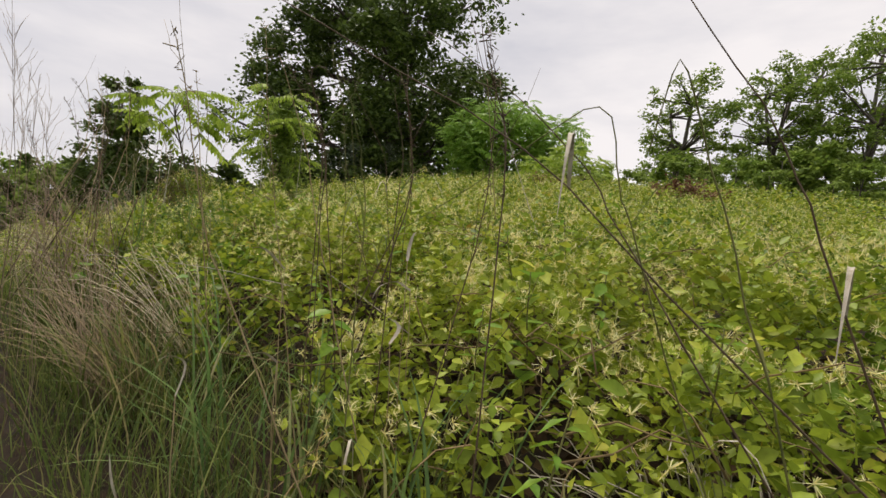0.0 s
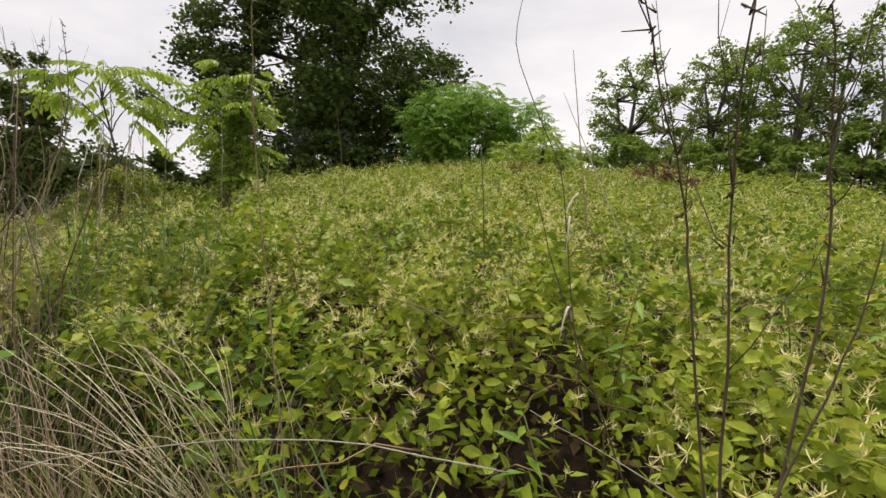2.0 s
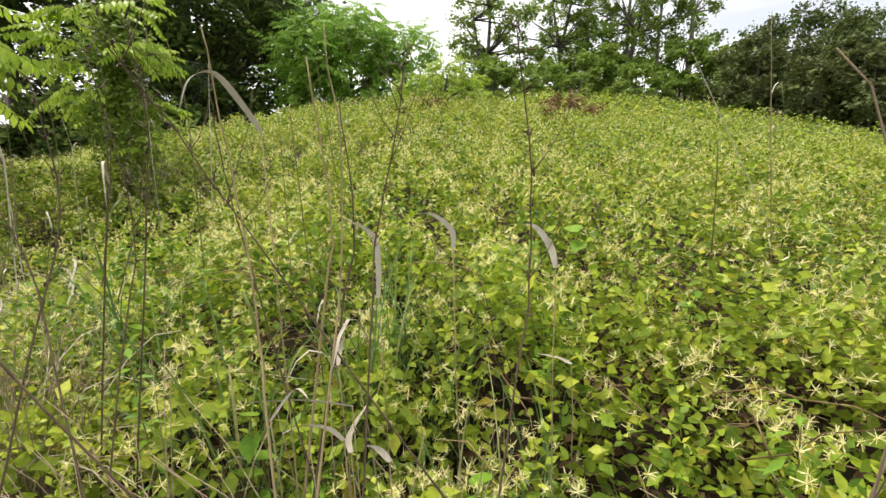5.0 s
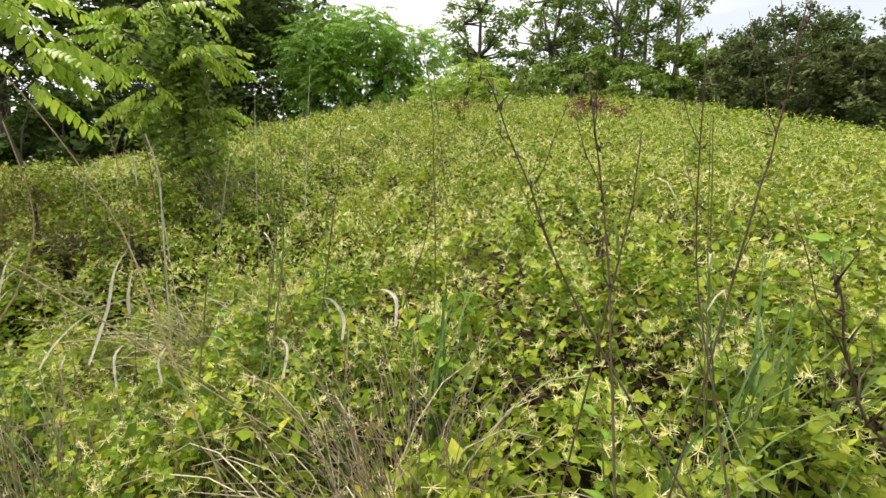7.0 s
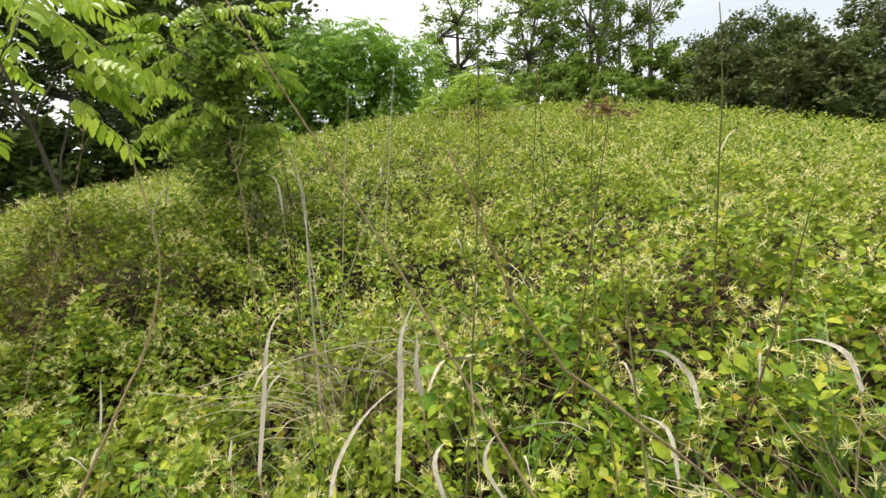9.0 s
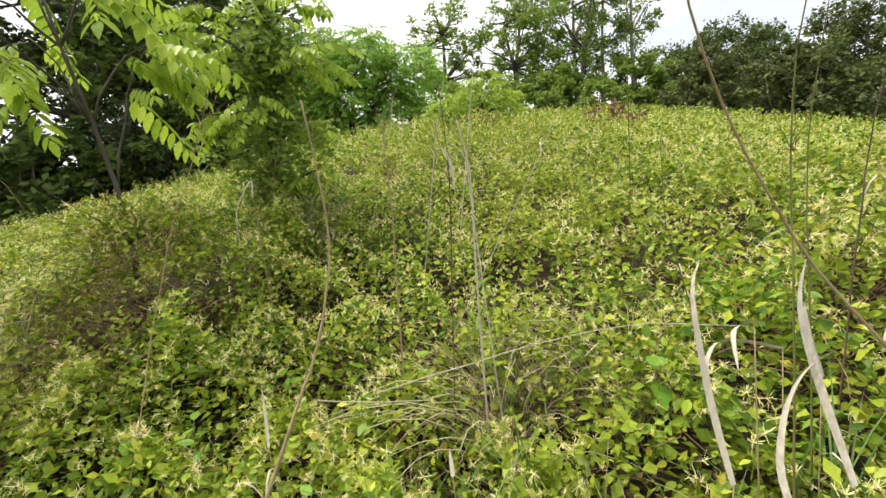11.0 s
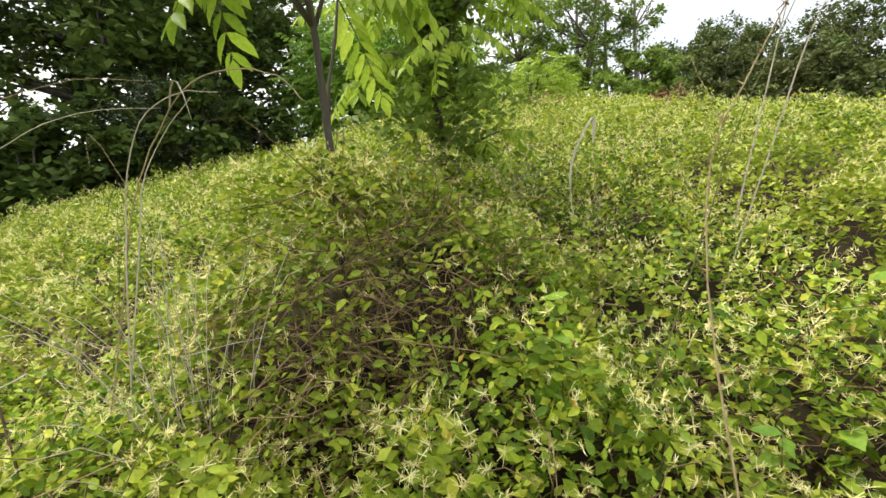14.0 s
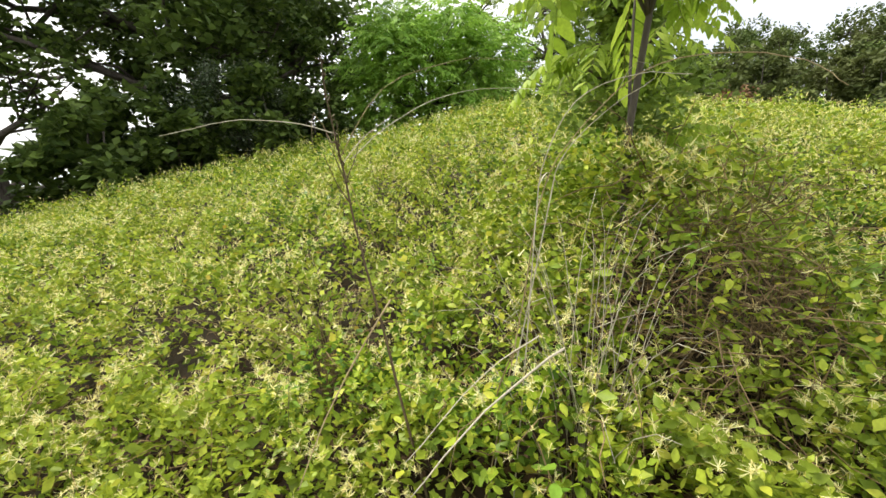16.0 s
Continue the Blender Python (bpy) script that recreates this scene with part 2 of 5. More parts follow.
def part(name, vf, material, parent=None, label="", at=None):
    """One mesh object under a thing or part."""
    me = vf if isinstance(vf, bpy.types.Mesh) else raw_mesh(name, vf[0], vf[1], material)
    ob = new(name, me)
    if parent:
        ob.parent = parent
    if at is not None:
        ob.matrix_basis = at
    if label:
        ob["label"] = label
    return ob


def root(name, place, label, category, group="", kind=""):
    ob = new(name)
    ob.location = place
    ob.empty_display_size = 0.1
    return tagged(ob, label, category, group, kind)


def joined(pieces):
    vs, fs, n = [], [], 0
    for v, f in pieces:
        vs.append(v)
        fs.append(np.asarray(f) + n)
        n += len(v)
    return np.concatenate(vs), np.concatenate(fs)


def frames_of(n, tilt, heading=None, seed=None):
    """n turns whose up leans from the vertical by about tilt, with any heading."""
    r = rng if seed is None else np.random.default_rng(seed)
    up = np.column_stack((r.normal(0, tilt, n), r.normal(0, tilt, n), np.ones(n)))
    up /= np.linalg.norm(up, axis=1)[:, None]
    a = r.uniform(0, 6.283, n) if heading is None else heading
    d = np.column_stack((np.cos(a), np.sin(a), np.zeros(n)))
    d -= up * (d * up).sum(1)[:, None]
    d /= np.linalg.norm(d, axis=1)[:, None]
    s = np.cross(d, up)
    return np.stack((s, d, up), axis=2)


def strewn(shape, places, turns, sizes):
    """Copies of one small shape, joined into arrays."""
    v, f = np.asarray(shape[0], float), np.asarray(shape[1])
    out = np.einsum("nij,kj->nki", turns, v) * np.asarray(sizes)[:, None, None] + np.asarray(places)[:, None, :]
    faces = f[None] + (np.arange(len(places)) * len(v))[:, None, None]
    return out.reshape(-1, 3), faces.reshape(-1, f.shape[1])


def fan(outline, mid):
    n = len(outline)
    return np.array(outline + [mid], float), np.array([(i, (i + 1) % n, n) for i in range(n)])


LEAF_FINE = fan([(0, 0, 0), (-0.2, 0.2, 0.03), (-0.27, 0.45, 0.05), (-0.16, 0.78, 0.0), (0, 1, -0.1), (0.16, 0.78, 0.0), (0.27, 0.45, 0.05), (0.2, 0.2, 0.03)], (0, 0.48, -0.02))
LEAF_MID = fan([(0, 0, 0), (-0.28, 0.42, 0.06), (0, 1, -0.08), (0.28, 0.42, 0.06)], (0, 0.45, -0.03))
LEAF_FAR = (np.array([(0, 0, 0), (-0.3, 0.45, 0.06), (0, 1, -0.05), (0.3, 0.45, 0.06)]), np.array([(0, 1, 2), (0, 2, 3)]))
LEAF_HEART = fan([(0, 0, 0), (-0.28, -0.08, 0.02), (-0.46, 0.18, 0.05), (-0.36, 0.55, 0.03), (0, 1, -0.1), (0.36, 0.55, 0.03), (0.46, 0.18, 0.05), (0.28, -0.08, 0.02)], (0, 0.35, -0.04))


def flower_shape(petals, seed, pieces=2):
    """A pair of honeysuckle blooms: thin curling lips and stamens from one point."""
    r = np.random.default_rng(seed)
    vs, fs = [], []
    for _ in range(petals):
        a, up = r.uniform(0, 6.283), r.uniform(0.15, 1.4)
        d = np.array((np.cos(a) * np.cos(up), np.sin(a) * np.cos(up), np.sin(up)))
        s = np.cross(d, (0, 0, 1.0))
        s /= np.linalg.norm(s) + 1e-6
        w, ln, curl = r.choice((0.02, 0.035, 0.06)) * (1 if petals > 9 else 1.9), r.uniform(0.4, 1.0), r.uniform(-0.2, 0.8)
        b = len(vs)
        for i in range(pieces + 1):
            t = i / pieces
            p = d * ln * t - np.array((0, 0, 1)) * curl * t * t
            ww = w * (0.35 + 0.65 * math.sin(math.pi * min(1, 0.15 + t * 0.75)))
            vs += [p - s * ww, p + s * ww]
        for i in range(pieces):
            k = b + 2 * i
            fs += [(k, k + 1, k + 3), (k, k + 3, k + 2)]
    return np.array(vs), np.array(fs)


def tube(points, radii, sides=6):
    """A tapering round stem through the points, closed at its tip."""
    pts = np.asarray(points, float)
    vs, fs = [], []
    for i, p in enumerate(pts):
        d = pts[min(i + 1, len(pts) - 1)] - pts[max(i - 1, 0)]
        d /= np.linalg.norm(d) + 1e-9
        a = np.cross(d, (0.31, 0.93, 0.17))
        a /= np.linalg.norm(a) + 1e-9
        b = np.cross(d, a)
        for k in range(sides):
            w = 6.283 * k / sides
            vs.append(p + radii[i] * (a * math.cos(w) + b * math.sin(w)))
    for i in range(len(pts) - 1):
        for k in range(sides):
            a, b = i * sides + k, i * sides + (k + 1) % sides
            fs += [(a, b, b + sides), (a, b + sides, a + sides)]
    n = len(vs)
    vs += [pts[0], pts[-1]]
    e = (len(pts) - 1) * sides
    for k in range(sides):
        fs += [(n, (k + 1) % sides, k), (n + 1, e + k, e + (k + 1) % sides)]
    return np.array(vs), np.array(fs)


def bent(a, b, sag, steps=5, wobble=0.0, r=rng):
    """Points from a to b along an arch that lifts by sag in its middle."""
    a, b = np.asarray(a, float), np.asarray(b, float)
    out = []
    for i in range(steps + 1):
        t = i / steps
        p = a + (b - a) * t + np.asarray(sag) * 4 * t * (1 - t)
        if 0 < i < steps:
            p = p + r.normal(0, wobble, 3)
        out.append(p)
    return np.array(out)


def ribbon(points, width, across):
    """A grass blade: a folded strip that narrows to its tip."""
    pts = np.asarray(points, float)
    n = len(pts)
    across = np.asarray(across, float)
    vs, fs = [], []
    for i, p in enumerate(pts):
        w = width * (1 - (i / (n - 1)) ** 2 * 0.92) * (0.6 + 0.4 * min(1, 3 * i / (n - 1)))
        vs += [p - across * w / 2, p - np.array((0, 0, 0.18 * w)), p + across * w / 2]
    for i in range(n - 1):
        k = 3 * i
        fs += [(k, k + 1, k + 4), (k, k + 4, k + 3), (k + 1, k + 2, k + 5), (k + 1, k + 5, k + 4)]
    return np.array(vs), np.array(fs)


# ---- ground ----
def build_ground():
    rings = np.concatenate(([0], np.arange(0.4, 24, 0.4), 24 * 1.13 ** np.arange(0, 36)))
    n = 120
    a = np.arange(n) * 6.28318 / n
    x = -3 + np.outer(rings, np.cos(a))
    y = 7 + np.outer(rings, np.sin(a))
    z = soil(x, y)
    v = np.column_stack((x.ravel(), y.ravel(), z.ravel()))
    f = []
    for i in range(len(rings) - 1):
        for k in range(n):
            p, q = i * n + k, i * n + (k + 1) % n
            f.append((p, p + n, q + n, q))
    ob = part("ground", (v, f), M_SHADED_SOIL)
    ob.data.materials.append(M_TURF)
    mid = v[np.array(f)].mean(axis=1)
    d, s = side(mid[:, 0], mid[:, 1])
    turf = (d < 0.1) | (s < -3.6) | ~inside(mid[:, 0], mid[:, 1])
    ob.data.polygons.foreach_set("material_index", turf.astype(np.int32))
    tagged(ob, "rounded hillside, shade-darkened leaf litter under vines and a grassy path", "ground", kind="structure")


build_ground()


# ---- trees ----
def crown_of(blobs, count, leaf, size, clump, seed, tilt=0.9, flat=0.7, loose=1.0):
    """Leaves in many loose sprays over some rounded masses, thin inside and ragged outside."""
    r = np.random.default_rng(seed)
    vol = np.array([b[3] ** 2 for b in blobs])
    pick = r.choice(len(blobs), size=max(6, count // clump), p=vol / vol.sum())
    c = np.array([b[:3] for b in blobs])[pick]
    rad = np.array([b[3] for b in blobs])[pick]
    d = r.normal(0, 1, (len(pick), 3))
    d /= np.linalg.norm(d, axis=1)[:, None]
    centres = c + d * (rad * r.uniform(0.35, 1.08, len(pick)) ** 0.6)[:, None] * np.array((1, 1, 0.85))
    each = r.integers(0, len(pick), count)
    spread = loose * rad[each] * r.uniform(0.1, 0.24, count)
    p = centres[each] + r.normal(0, 1, (count, 3)) * spread[:, None] * np.array((1, 1, flat))
    return strewn(leaf, p, frames_of(count, tilt, seed=seed + 1), size * r.uniform(0.65, 1.3, count)), centres


def limbs_of(trunk_points, trunk_radius, blobs, centres, seed, twigs=40, sides=6):
    """Boughs from the trunk to each mass, with twigs to some of its sprays."""
    r = np.random.default_rng(seed)
    out = []
    tp = np.asarray(trunk_points)
    for b in blobs:
        c = np.array(b[:3])
        k = int(np.argmin(np.abs(tp[:, 2] - (c[2] - 0.9 * b[3]))))
        k = min(max(k, 1), len(tp) - 1)
        pts = bent(tp[k], c, (0, 0, -0.08 * b[3]), 5, 0.06 * b[3], r)
        out.append(tube(pts, np.linspace(trunk_radius * 0.42, trunk_radius * 0.12, 6), sides))
        near = centres[np.linalg.norm(centres - c, axis=1) < 1.15 * b[3]]
        for s in near[:: max(1, len(near) // max(1, twigs // len(blobs)))]:
            q = pts[r.integers(2, 6)]
            out.append(tube(bent(q, s, (0, 0, 0.05), 3, 0.05 * b[3], r), np.linspace(trunk_radius * 0.12, trunk_radius * 0.03, 4), 4))
    return joined(out)


def tree(name, place, label, category, trunk_points, radius, blobs, count, leaf, size, clump, m_leaf, m_bark, seed, group="", twigs=40, tilt=0.9, loose=1.0):
    ob = root(name, place, label, category, group)
    tp = np.asarray(trunk_points, float)
    part("trunk", tube(tp, radius * np.linspace(1.15, 0.35, len(tp)), 10), m_bark, ob)
    leaves, centres = crown_of(blobs, count, leaf, size, clump, seed, tilt, 0.7, loose)
    part("branchwork", limbs_of(tp, radius, blobs, centres, seed, twigs), m_bark, ob)
    part("crown", leaves, m_leaf, ob)
    return ob


def at_soil(x, y, dz=0.0):
    return (x, y, float(soil(x, y)) - 0.05 + dz)


def random_blobs(seed, n, height, spread, low, size):
    r = np.random.default_rng(seed)
    out = []
    for i in range(n):
        t = (i + 0.5) / n
        a = i * 2.4 + r.uniform(-0.4, 0.4)
        w = spread * math.sin(math.pi * (0.18 + 0.74 * t)) ** 0.8 * r.uniform(0.55, 1.0)
        out.append((w * math.cos(a), w * math.sin(a), low + (height - low) * t, size * r.uniform(0.7, 1.15)))
    return out


# a small dark tree beyond the path's grass
tree("hedge_tree", at_soil(-12.03, 15.75), "small dark green pointed tree beyond the meadow's edge", "tree", [(0, 0, -0.1), (0.05, 0, 1.61), (-0.05, 0.05, 3.22), (0.05, 0, 4.94)], 0.09,
     [(0.1, 0, 5.41, 0.44), (-0.2, 0.1, 4.57, 0.66), (0.4, -0.1, 4.09, 0.66), (-0.6, 0, 3.30, 0.83), (0.6, 0.2, 3.01, 0.83), (-1.0, 0.1, 2.16, 0.77), (0.1, -0.3, 2.41, 0.88), (0.95, 0, 2.05, 0.77)], 9000, LEAF_FAR, 0.18, 90, M_OAK, M_BARK, 14, twigs=60, loose=1.3)

# the great oak
oak_trunk = [(0, 0, -0.2), (0.05, 0, 1.2), (-0.05, 0.1, 3), (0.1, 0, 5), (0.2, 0.1, 7.5), (0.1, 0, 10)]
oak_blobs = random_blobs(3, 16, 13.5, 6.2, 4.2, 2.3) + [(-5.4, -1.5, 4.6, 1.5), (4.8, -1.0, 5.2, 1.9), (2.4, -3.0, 4.0, 1.7), (-1.5, -3.5, 5.0, 1.8), (-6.3, 0.5, 6.5, 1.9), (-7.2, 0, 8.6, 2.2), (-5.2, 0, 11.2, 2.2)]
tree("oak_tree", at_soil(-4.0, 26.5), "huge dark-leaved oak with a thick trunk at the meadow's edge", "tree", oak_trunk, 0.5, oak_blobs, 48000, LEAF_FAR, 0.28, 110, M_OAK, M_BARK, 11, twigs=160)
tree("oak_tree", at_soil(-10.5, 27.5), "second dark-leaved oak with long level boughs beside the great one", "tree", [(0, 0, -0.2), (0.1, 0, 1.5), (-0.1, 0.1, 3.2), (0.1, 0, 5.5), (0, 0, 8)], 0.36,
     random_blobs(4, 9, 10.5, 4.2, 3.6, 1.7) + [(3.6, -2.4, 2.6, 1.5), (4.6, -2.8, 1.6, 1.2), (-3.5, -2, 3.0, 1.5), (2.2, -3.4, 4.4, 1.5)], 5000, LEAF_FAR, 0.24, 110, M_OAK, M_BARK, 12, twigs=110)

# the dark shrub below it
tree("dark_shrub", at_soil(-4.1, 21.2), "dense dark small-leaved shrub with pale glints below the oak", "shrub", [(0, 0, -0.1), (0.1, 0, 0.6), (0, 0.1, 1.4), (0.1, 0, 2.2)], 0.07,
     random_blobs(5, 9, 2.9, 1.5, 0.5, 0.85), 14000, LEAF_FAR, 0.075, 30, M_SHRUB, M_BARK, 21)


def frond_shape(pairs, droop, leaf, seed=0, width=0.3):
    """A feather-like leaf: paired leaflets along a stalk, one at its tip, one metre long."""
    r = np.random.default_rng(seed)
    axis = np.array([(0, t, -droop * t * t) for t in np.linspace(0, 1, 5)])
    out = [tube(axis, np.linspace(0.012, 0.004, 5), 3)]
    for i in range(pairs * 2 + 1):
        t = 1.0 if i == pairs * 2 else 0.22 + 0.74 * (i // 2) / max(1, pairs - 1)
        s = 0 if i == pairs * 2 else (1 if i % 2 else -1)
        p = np.array((0, t, -droop * t * t))
        fwd = np.array((s * 0.9, 0.45 if s else 1.0, -0.35 - 0.5 * r.random()))
        fwd /= np.linalg.norm(fwd)
        up = np.array((0, 0.2, 1.0))
        up -= fwd * (up @ fwd)
        up /= np.linalg.norm(up)
        m = np.stack((np.cross(fwd, up), fwd, up), axis=1)
        out.append((np.asarray(leaf[0]) @ m.T * width * r.uniform(0.85, 1.15) * (1.0 - 0.25 * abs(t - 0.55)) + p, leaf[1]))
    return joined(out)


def pinnate_bush(name, place, label, blobs, fronds, length, trunk, seed, m_leaf=None, group=""):
    ob = root(name, place, label, "shrub", group)
    r = np.random.default_rng(seed)
    tp = np.asarray(trunk, float)
    part("trunk", tube(tp, 0.09 * np.linspace(1.1, 0.3, len(tp)), 8), M_BARK, ob)
    pick = r.choice(len(blobs), fronds, p=np.array([b[3] ** 2 for b in blobs]) / sum(b[3] ** 2 for b in blobs))
    c, rad = np.array([b[:3] for b in blobs])[pick], np.array([b[3] for b in blobs])[pick]
    d = r.normal(0, 1, (fronds, 3)) + np.array((0, 0, 0.25))
    d /= np.linalg.norm(d, axis=1)[:, None]
    p = c + d * (rad * r.uniform(0.45, 1.0, fronds))[:, None]
    turns = frames_of(fronds, 0.35, heading=np.arctan2(d[:, 1], d[:, 0]) + r.normal(0, 0.6, fronds), seed=seed)
    part("crown", strewn(frond_shape(5, 0.25, LEAF_FAR, seed), p, turns, length * r.uniform(0.7, 1.25, fronds)), m_leaf or M_SUMAC, ob)
    part("branchwork", limbs_of(tp, 0.09, blobs, p, seed, 60, 5), M_BARK, ob)
    return ob


pinnate_bush("tree_of_heaven_thicket", at_soil(2.0, 20.6), "broad bright green thicket of feather-leaved young trees", random_blobs(8, 20, 4.0, 2.6, 0.5, 1.0), 2000, 0.62, [(0, 0, -0.1), (0.1, 0.1, 1.2), (0, 0, 2.4), (0.1, 0, 3.8)], 31)
pinnate_bush("pale_green_shrub", at_soil(3.5, 15.0), "low pale green feathery shrub on the crest", random_blobs(9, 8, 1.35, 1.1, 0.3, 0.5), 600, 0.32, [(0, 0, -0.1), (0, 0.1, 0.6), (0.1, 0, 1.3)], 32, M_SAPLING)

# ---- far trees, a few kinds copied about ----
def far_tree(kind, height, spread, low, blobs, count, size, m_leaf, m_bark, seed, place, label, radius=0.16, lean=0.2, full=0.15, loose=1.7):
    tp = [(0, 0, -0.3), (lean * 0.2, 0, height * 0.25), (lean * 0.5, 0.1, height * 0.5), (lean, 0, height * 0.85)]
    return tree(kind, place, label, "tree", tp, radius, random_blobs(seed, blobs, height, spread, low, height * full), count, LEAF_FAR, size, 24, m_leaf, m_bark, seed, "trees behind the meadow", 50, 0.9, loose)


def spot(x, y, turn=0.0, size=1.0, tall=1.0):
    m = pose(*at_soil(x, y, -0.1), 0, 0, turn)
    return m @ Matrix.Diagonal((size, size, size * tall, 1))


locust = far_tree("slender_tree", 11, 2.3, 3.0, 24, 3600, 0.25, M_WOOD, M_PALEBARK, 51, at_soil(30.5, 31.5), "tall slender tree with airy green leaves and a pale trunk", 0.2, 0.2, 0.07, 1.7)
walnut = far_tree("spreading_tree", 10.5, 3.5, 2.6, 24, 4000, 0.26, M_WOOD, M_BARK, 52, at_soil(22.5, 34.5), "open-crowned green tree with dark leaning limbs", 0.24, 1.4, 0.07, 1.6)
oakling = far_tree("woodland_tree", 8, 3.0, 0.8, 18, 3800, 0.38, M_FAR, M_BARK, 53, at_soil(57, 24), "round-topped dark woodland tree on the hill", 0.2)
scrub = far_tree("woodland_scrub", 4.2, 2.0, 0.2, 12, 1900, 0.33, M_FAR, M_BARK, 54, at_soil(26, 15), "low tangled scrub at the wood's edge", 0.07)
greenscrub = far_tree("green_scrub", 3.6, 2.0, 0.3, 10, 2200, 0.28, M_WOOD, M_BARK, 55, at_soil(14, 30), "leafy green scrub behind the meadow", 0.07)
wood = np.random.default_rng(77)


def rank(kind, a, b, count, jitter, sizes, tall=(0.9, 1.15)):
    for i in range(count):
        t = (i + 0.5) / count
        x = a[0] + (b[0] - a[0]) * t + wood.uniform(-jitter, jitter)
        y = a[1] + (b[1] - a[1]) * t + wood.uniform(-jitter, jitter)
        copy_thing(kind, spot(x, y, wood.uniform(0, 360), wood.uniform(*sizes), wood.uniform(*tall)))


rank(locust, (24, 36), (33, 28), 3, 1.0, (1.0, 1.2))
rank(walnut, (16.5, 36), (18.5, 38), 2, 0.5, (0.95, 1.15))
rank(walnut, (20, 35), (29, 30), 2, 0.6, (0.9, 1.05))
rank(greenscrub, (8, 27), (28, 24), 10, 1.2, (0.5, 0.75))
rank(greenscrub, (9, 36), (30, 36), 7, 2.0, (0.7, 1.0))
rank(greenscrub, (18, 31.5), (31, 24.5), 8, 0.8, (0.85, 1.15))
rank(scrub, (25, 23), (26, 0), 13, 0.8, (0.65, 0.9))
rank(scrub, (31, 27), (31, 0), 9, 1.0, (0.65, 0.9))
rank(oakling, (38, 29), (37, 0), 8, 1.2, (0.5, 0.66))
rank(oakling, (54, 40), (52, -2), 11, 2.0, (0.85, 1.1))
understorey = far_tree("shaded_shrub", 2.6, 1.5, 0.25, 9, 2000, 0.26, M_OAK, M_BARK, 56, at_soil(-7.5, 20.8), "dark shaded shrub under the oaks", 0.05)
rank(understorey, (-18, 21), (-9.8, 21), 7, 0.5, (0.9, 1.25))
rank(understorey, (-7.8, 21.2), (-1, 21.2), 8, 0.6, (0.8, 1.15))
rank(understorey, (-6, 25), (2, 24.5), 4, 0.8, (0.7, 0.9))
rank(understorey, (-25, 24), (-13, 25), 8, 0.8, (1.0, 1.4))
rank(greenscrub, (-26, 20), (-14, 19.5), 5, 0.8, (0.6, 0.9))


# ---- the honeysuckle meadow ----
def patch_points(n, d_range, s_range, seed):
    """Random places in a band of the meadow, thinned where it is bare and beyond its edge."""
    r = np.random.default_rng(seed)
    d, s = r.uniform(*d_range, n), r.uniform(*s_range, n)
    x, y = EDGE[0] + d * INTO[0] + s * ALONG[0], EDGE[1] + d * INTO[1] + s * ALONG[1]
    edge = 0.75 - 0.5 * smooth(2.0, 7.5, s) - 0.5 * smooth(8.5, 11, s) + 0.18 * waves(x, y, 1.3, 3)
    keep = (d > edge + r.exponential(0.12, n)) & inside(x, y)
    return x[keep], y[keep], r


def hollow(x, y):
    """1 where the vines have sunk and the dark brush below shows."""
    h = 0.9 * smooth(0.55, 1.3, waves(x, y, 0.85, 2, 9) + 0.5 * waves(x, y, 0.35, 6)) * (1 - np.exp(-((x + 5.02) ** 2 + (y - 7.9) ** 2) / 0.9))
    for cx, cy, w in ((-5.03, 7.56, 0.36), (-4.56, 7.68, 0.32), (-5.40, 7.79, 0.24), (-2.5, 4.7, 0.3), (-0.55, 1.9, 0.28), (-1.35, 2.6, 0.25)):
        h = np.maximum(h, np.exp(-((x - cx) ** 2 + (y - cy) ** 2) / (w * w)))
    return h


def brushy(x, y):
    """1 where the heap's dead stems lie bare on the side of the path."""
    h = 0
    for cx, cy, w in ((-5.2, 7.58, 0.24), (-5.45, 7.75, 0.17), (-4.96, 7.66, 0.17)):
        h = np.maximum(h, np.exp(-((x - cx) ** 2 + (y - cy) ** 2) / (w * w)))
    return h


def build_vines(name, n, d_range, s_range, leaf, size, depth, seed, tilt=0.55):
    x, y, r = patch_points(n, d_range, s_range, seed)
    h = hollow(x, y)
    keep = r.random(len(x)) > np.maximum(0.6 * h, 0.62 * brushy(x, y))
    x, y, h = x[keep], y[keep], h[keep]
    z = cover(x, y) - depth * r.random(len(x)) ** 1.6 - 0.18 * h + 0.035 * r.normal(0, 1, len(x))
    shoots = r.random(len(x)) < 0.04
    z = z + shoots * r.uniform(0, 0.16, len(x))
    v = strewn(leaf, np.column_stack((x, y, z)), frames_of(len(x), tilt, seed=seed), size * r.uniform(0.6, 1.25, len(x)))
    ob = part(name, v, M_VINE)
    tagged(ob, "honeysuckle vines matted over the meadow, yellow-green leaves", "vine", kind="stuff")


build_vines("honeysuckle_vines", 40000, (-0.3, 2.4), (-4, 15), LEAF_FINE, 0.051, 0.2, 101, 1.1)
build_vines("honeysuckle_vines", 46000, (-0.3, 2.4), (-4, 15), LEAF_FAR, 0.033, 0.2, 106, 1.2)
build_vines("honeysuckle_vines", 62000, (-0.3, 2.4), (-4, 15), LEAF_FAR, 0.062, 0.4, 105, 1.0)
build_vines("honeysuckle_vines", 105000, (2.4, 6.5), (-8, 18), LEAF_FAR, 0.062, 0.28, 102, 0.95)
build_vines("honeysuckle_vines", 115000, (6.5, 15), (-15, 22), LEAF_FAR, 0.08, 0.28, 103, 0.85)
build_vines("honeysuckle_vines", 65000, (15, 27), (-22, 20), LEAF_FAR, 0.15, 0.25, 104)


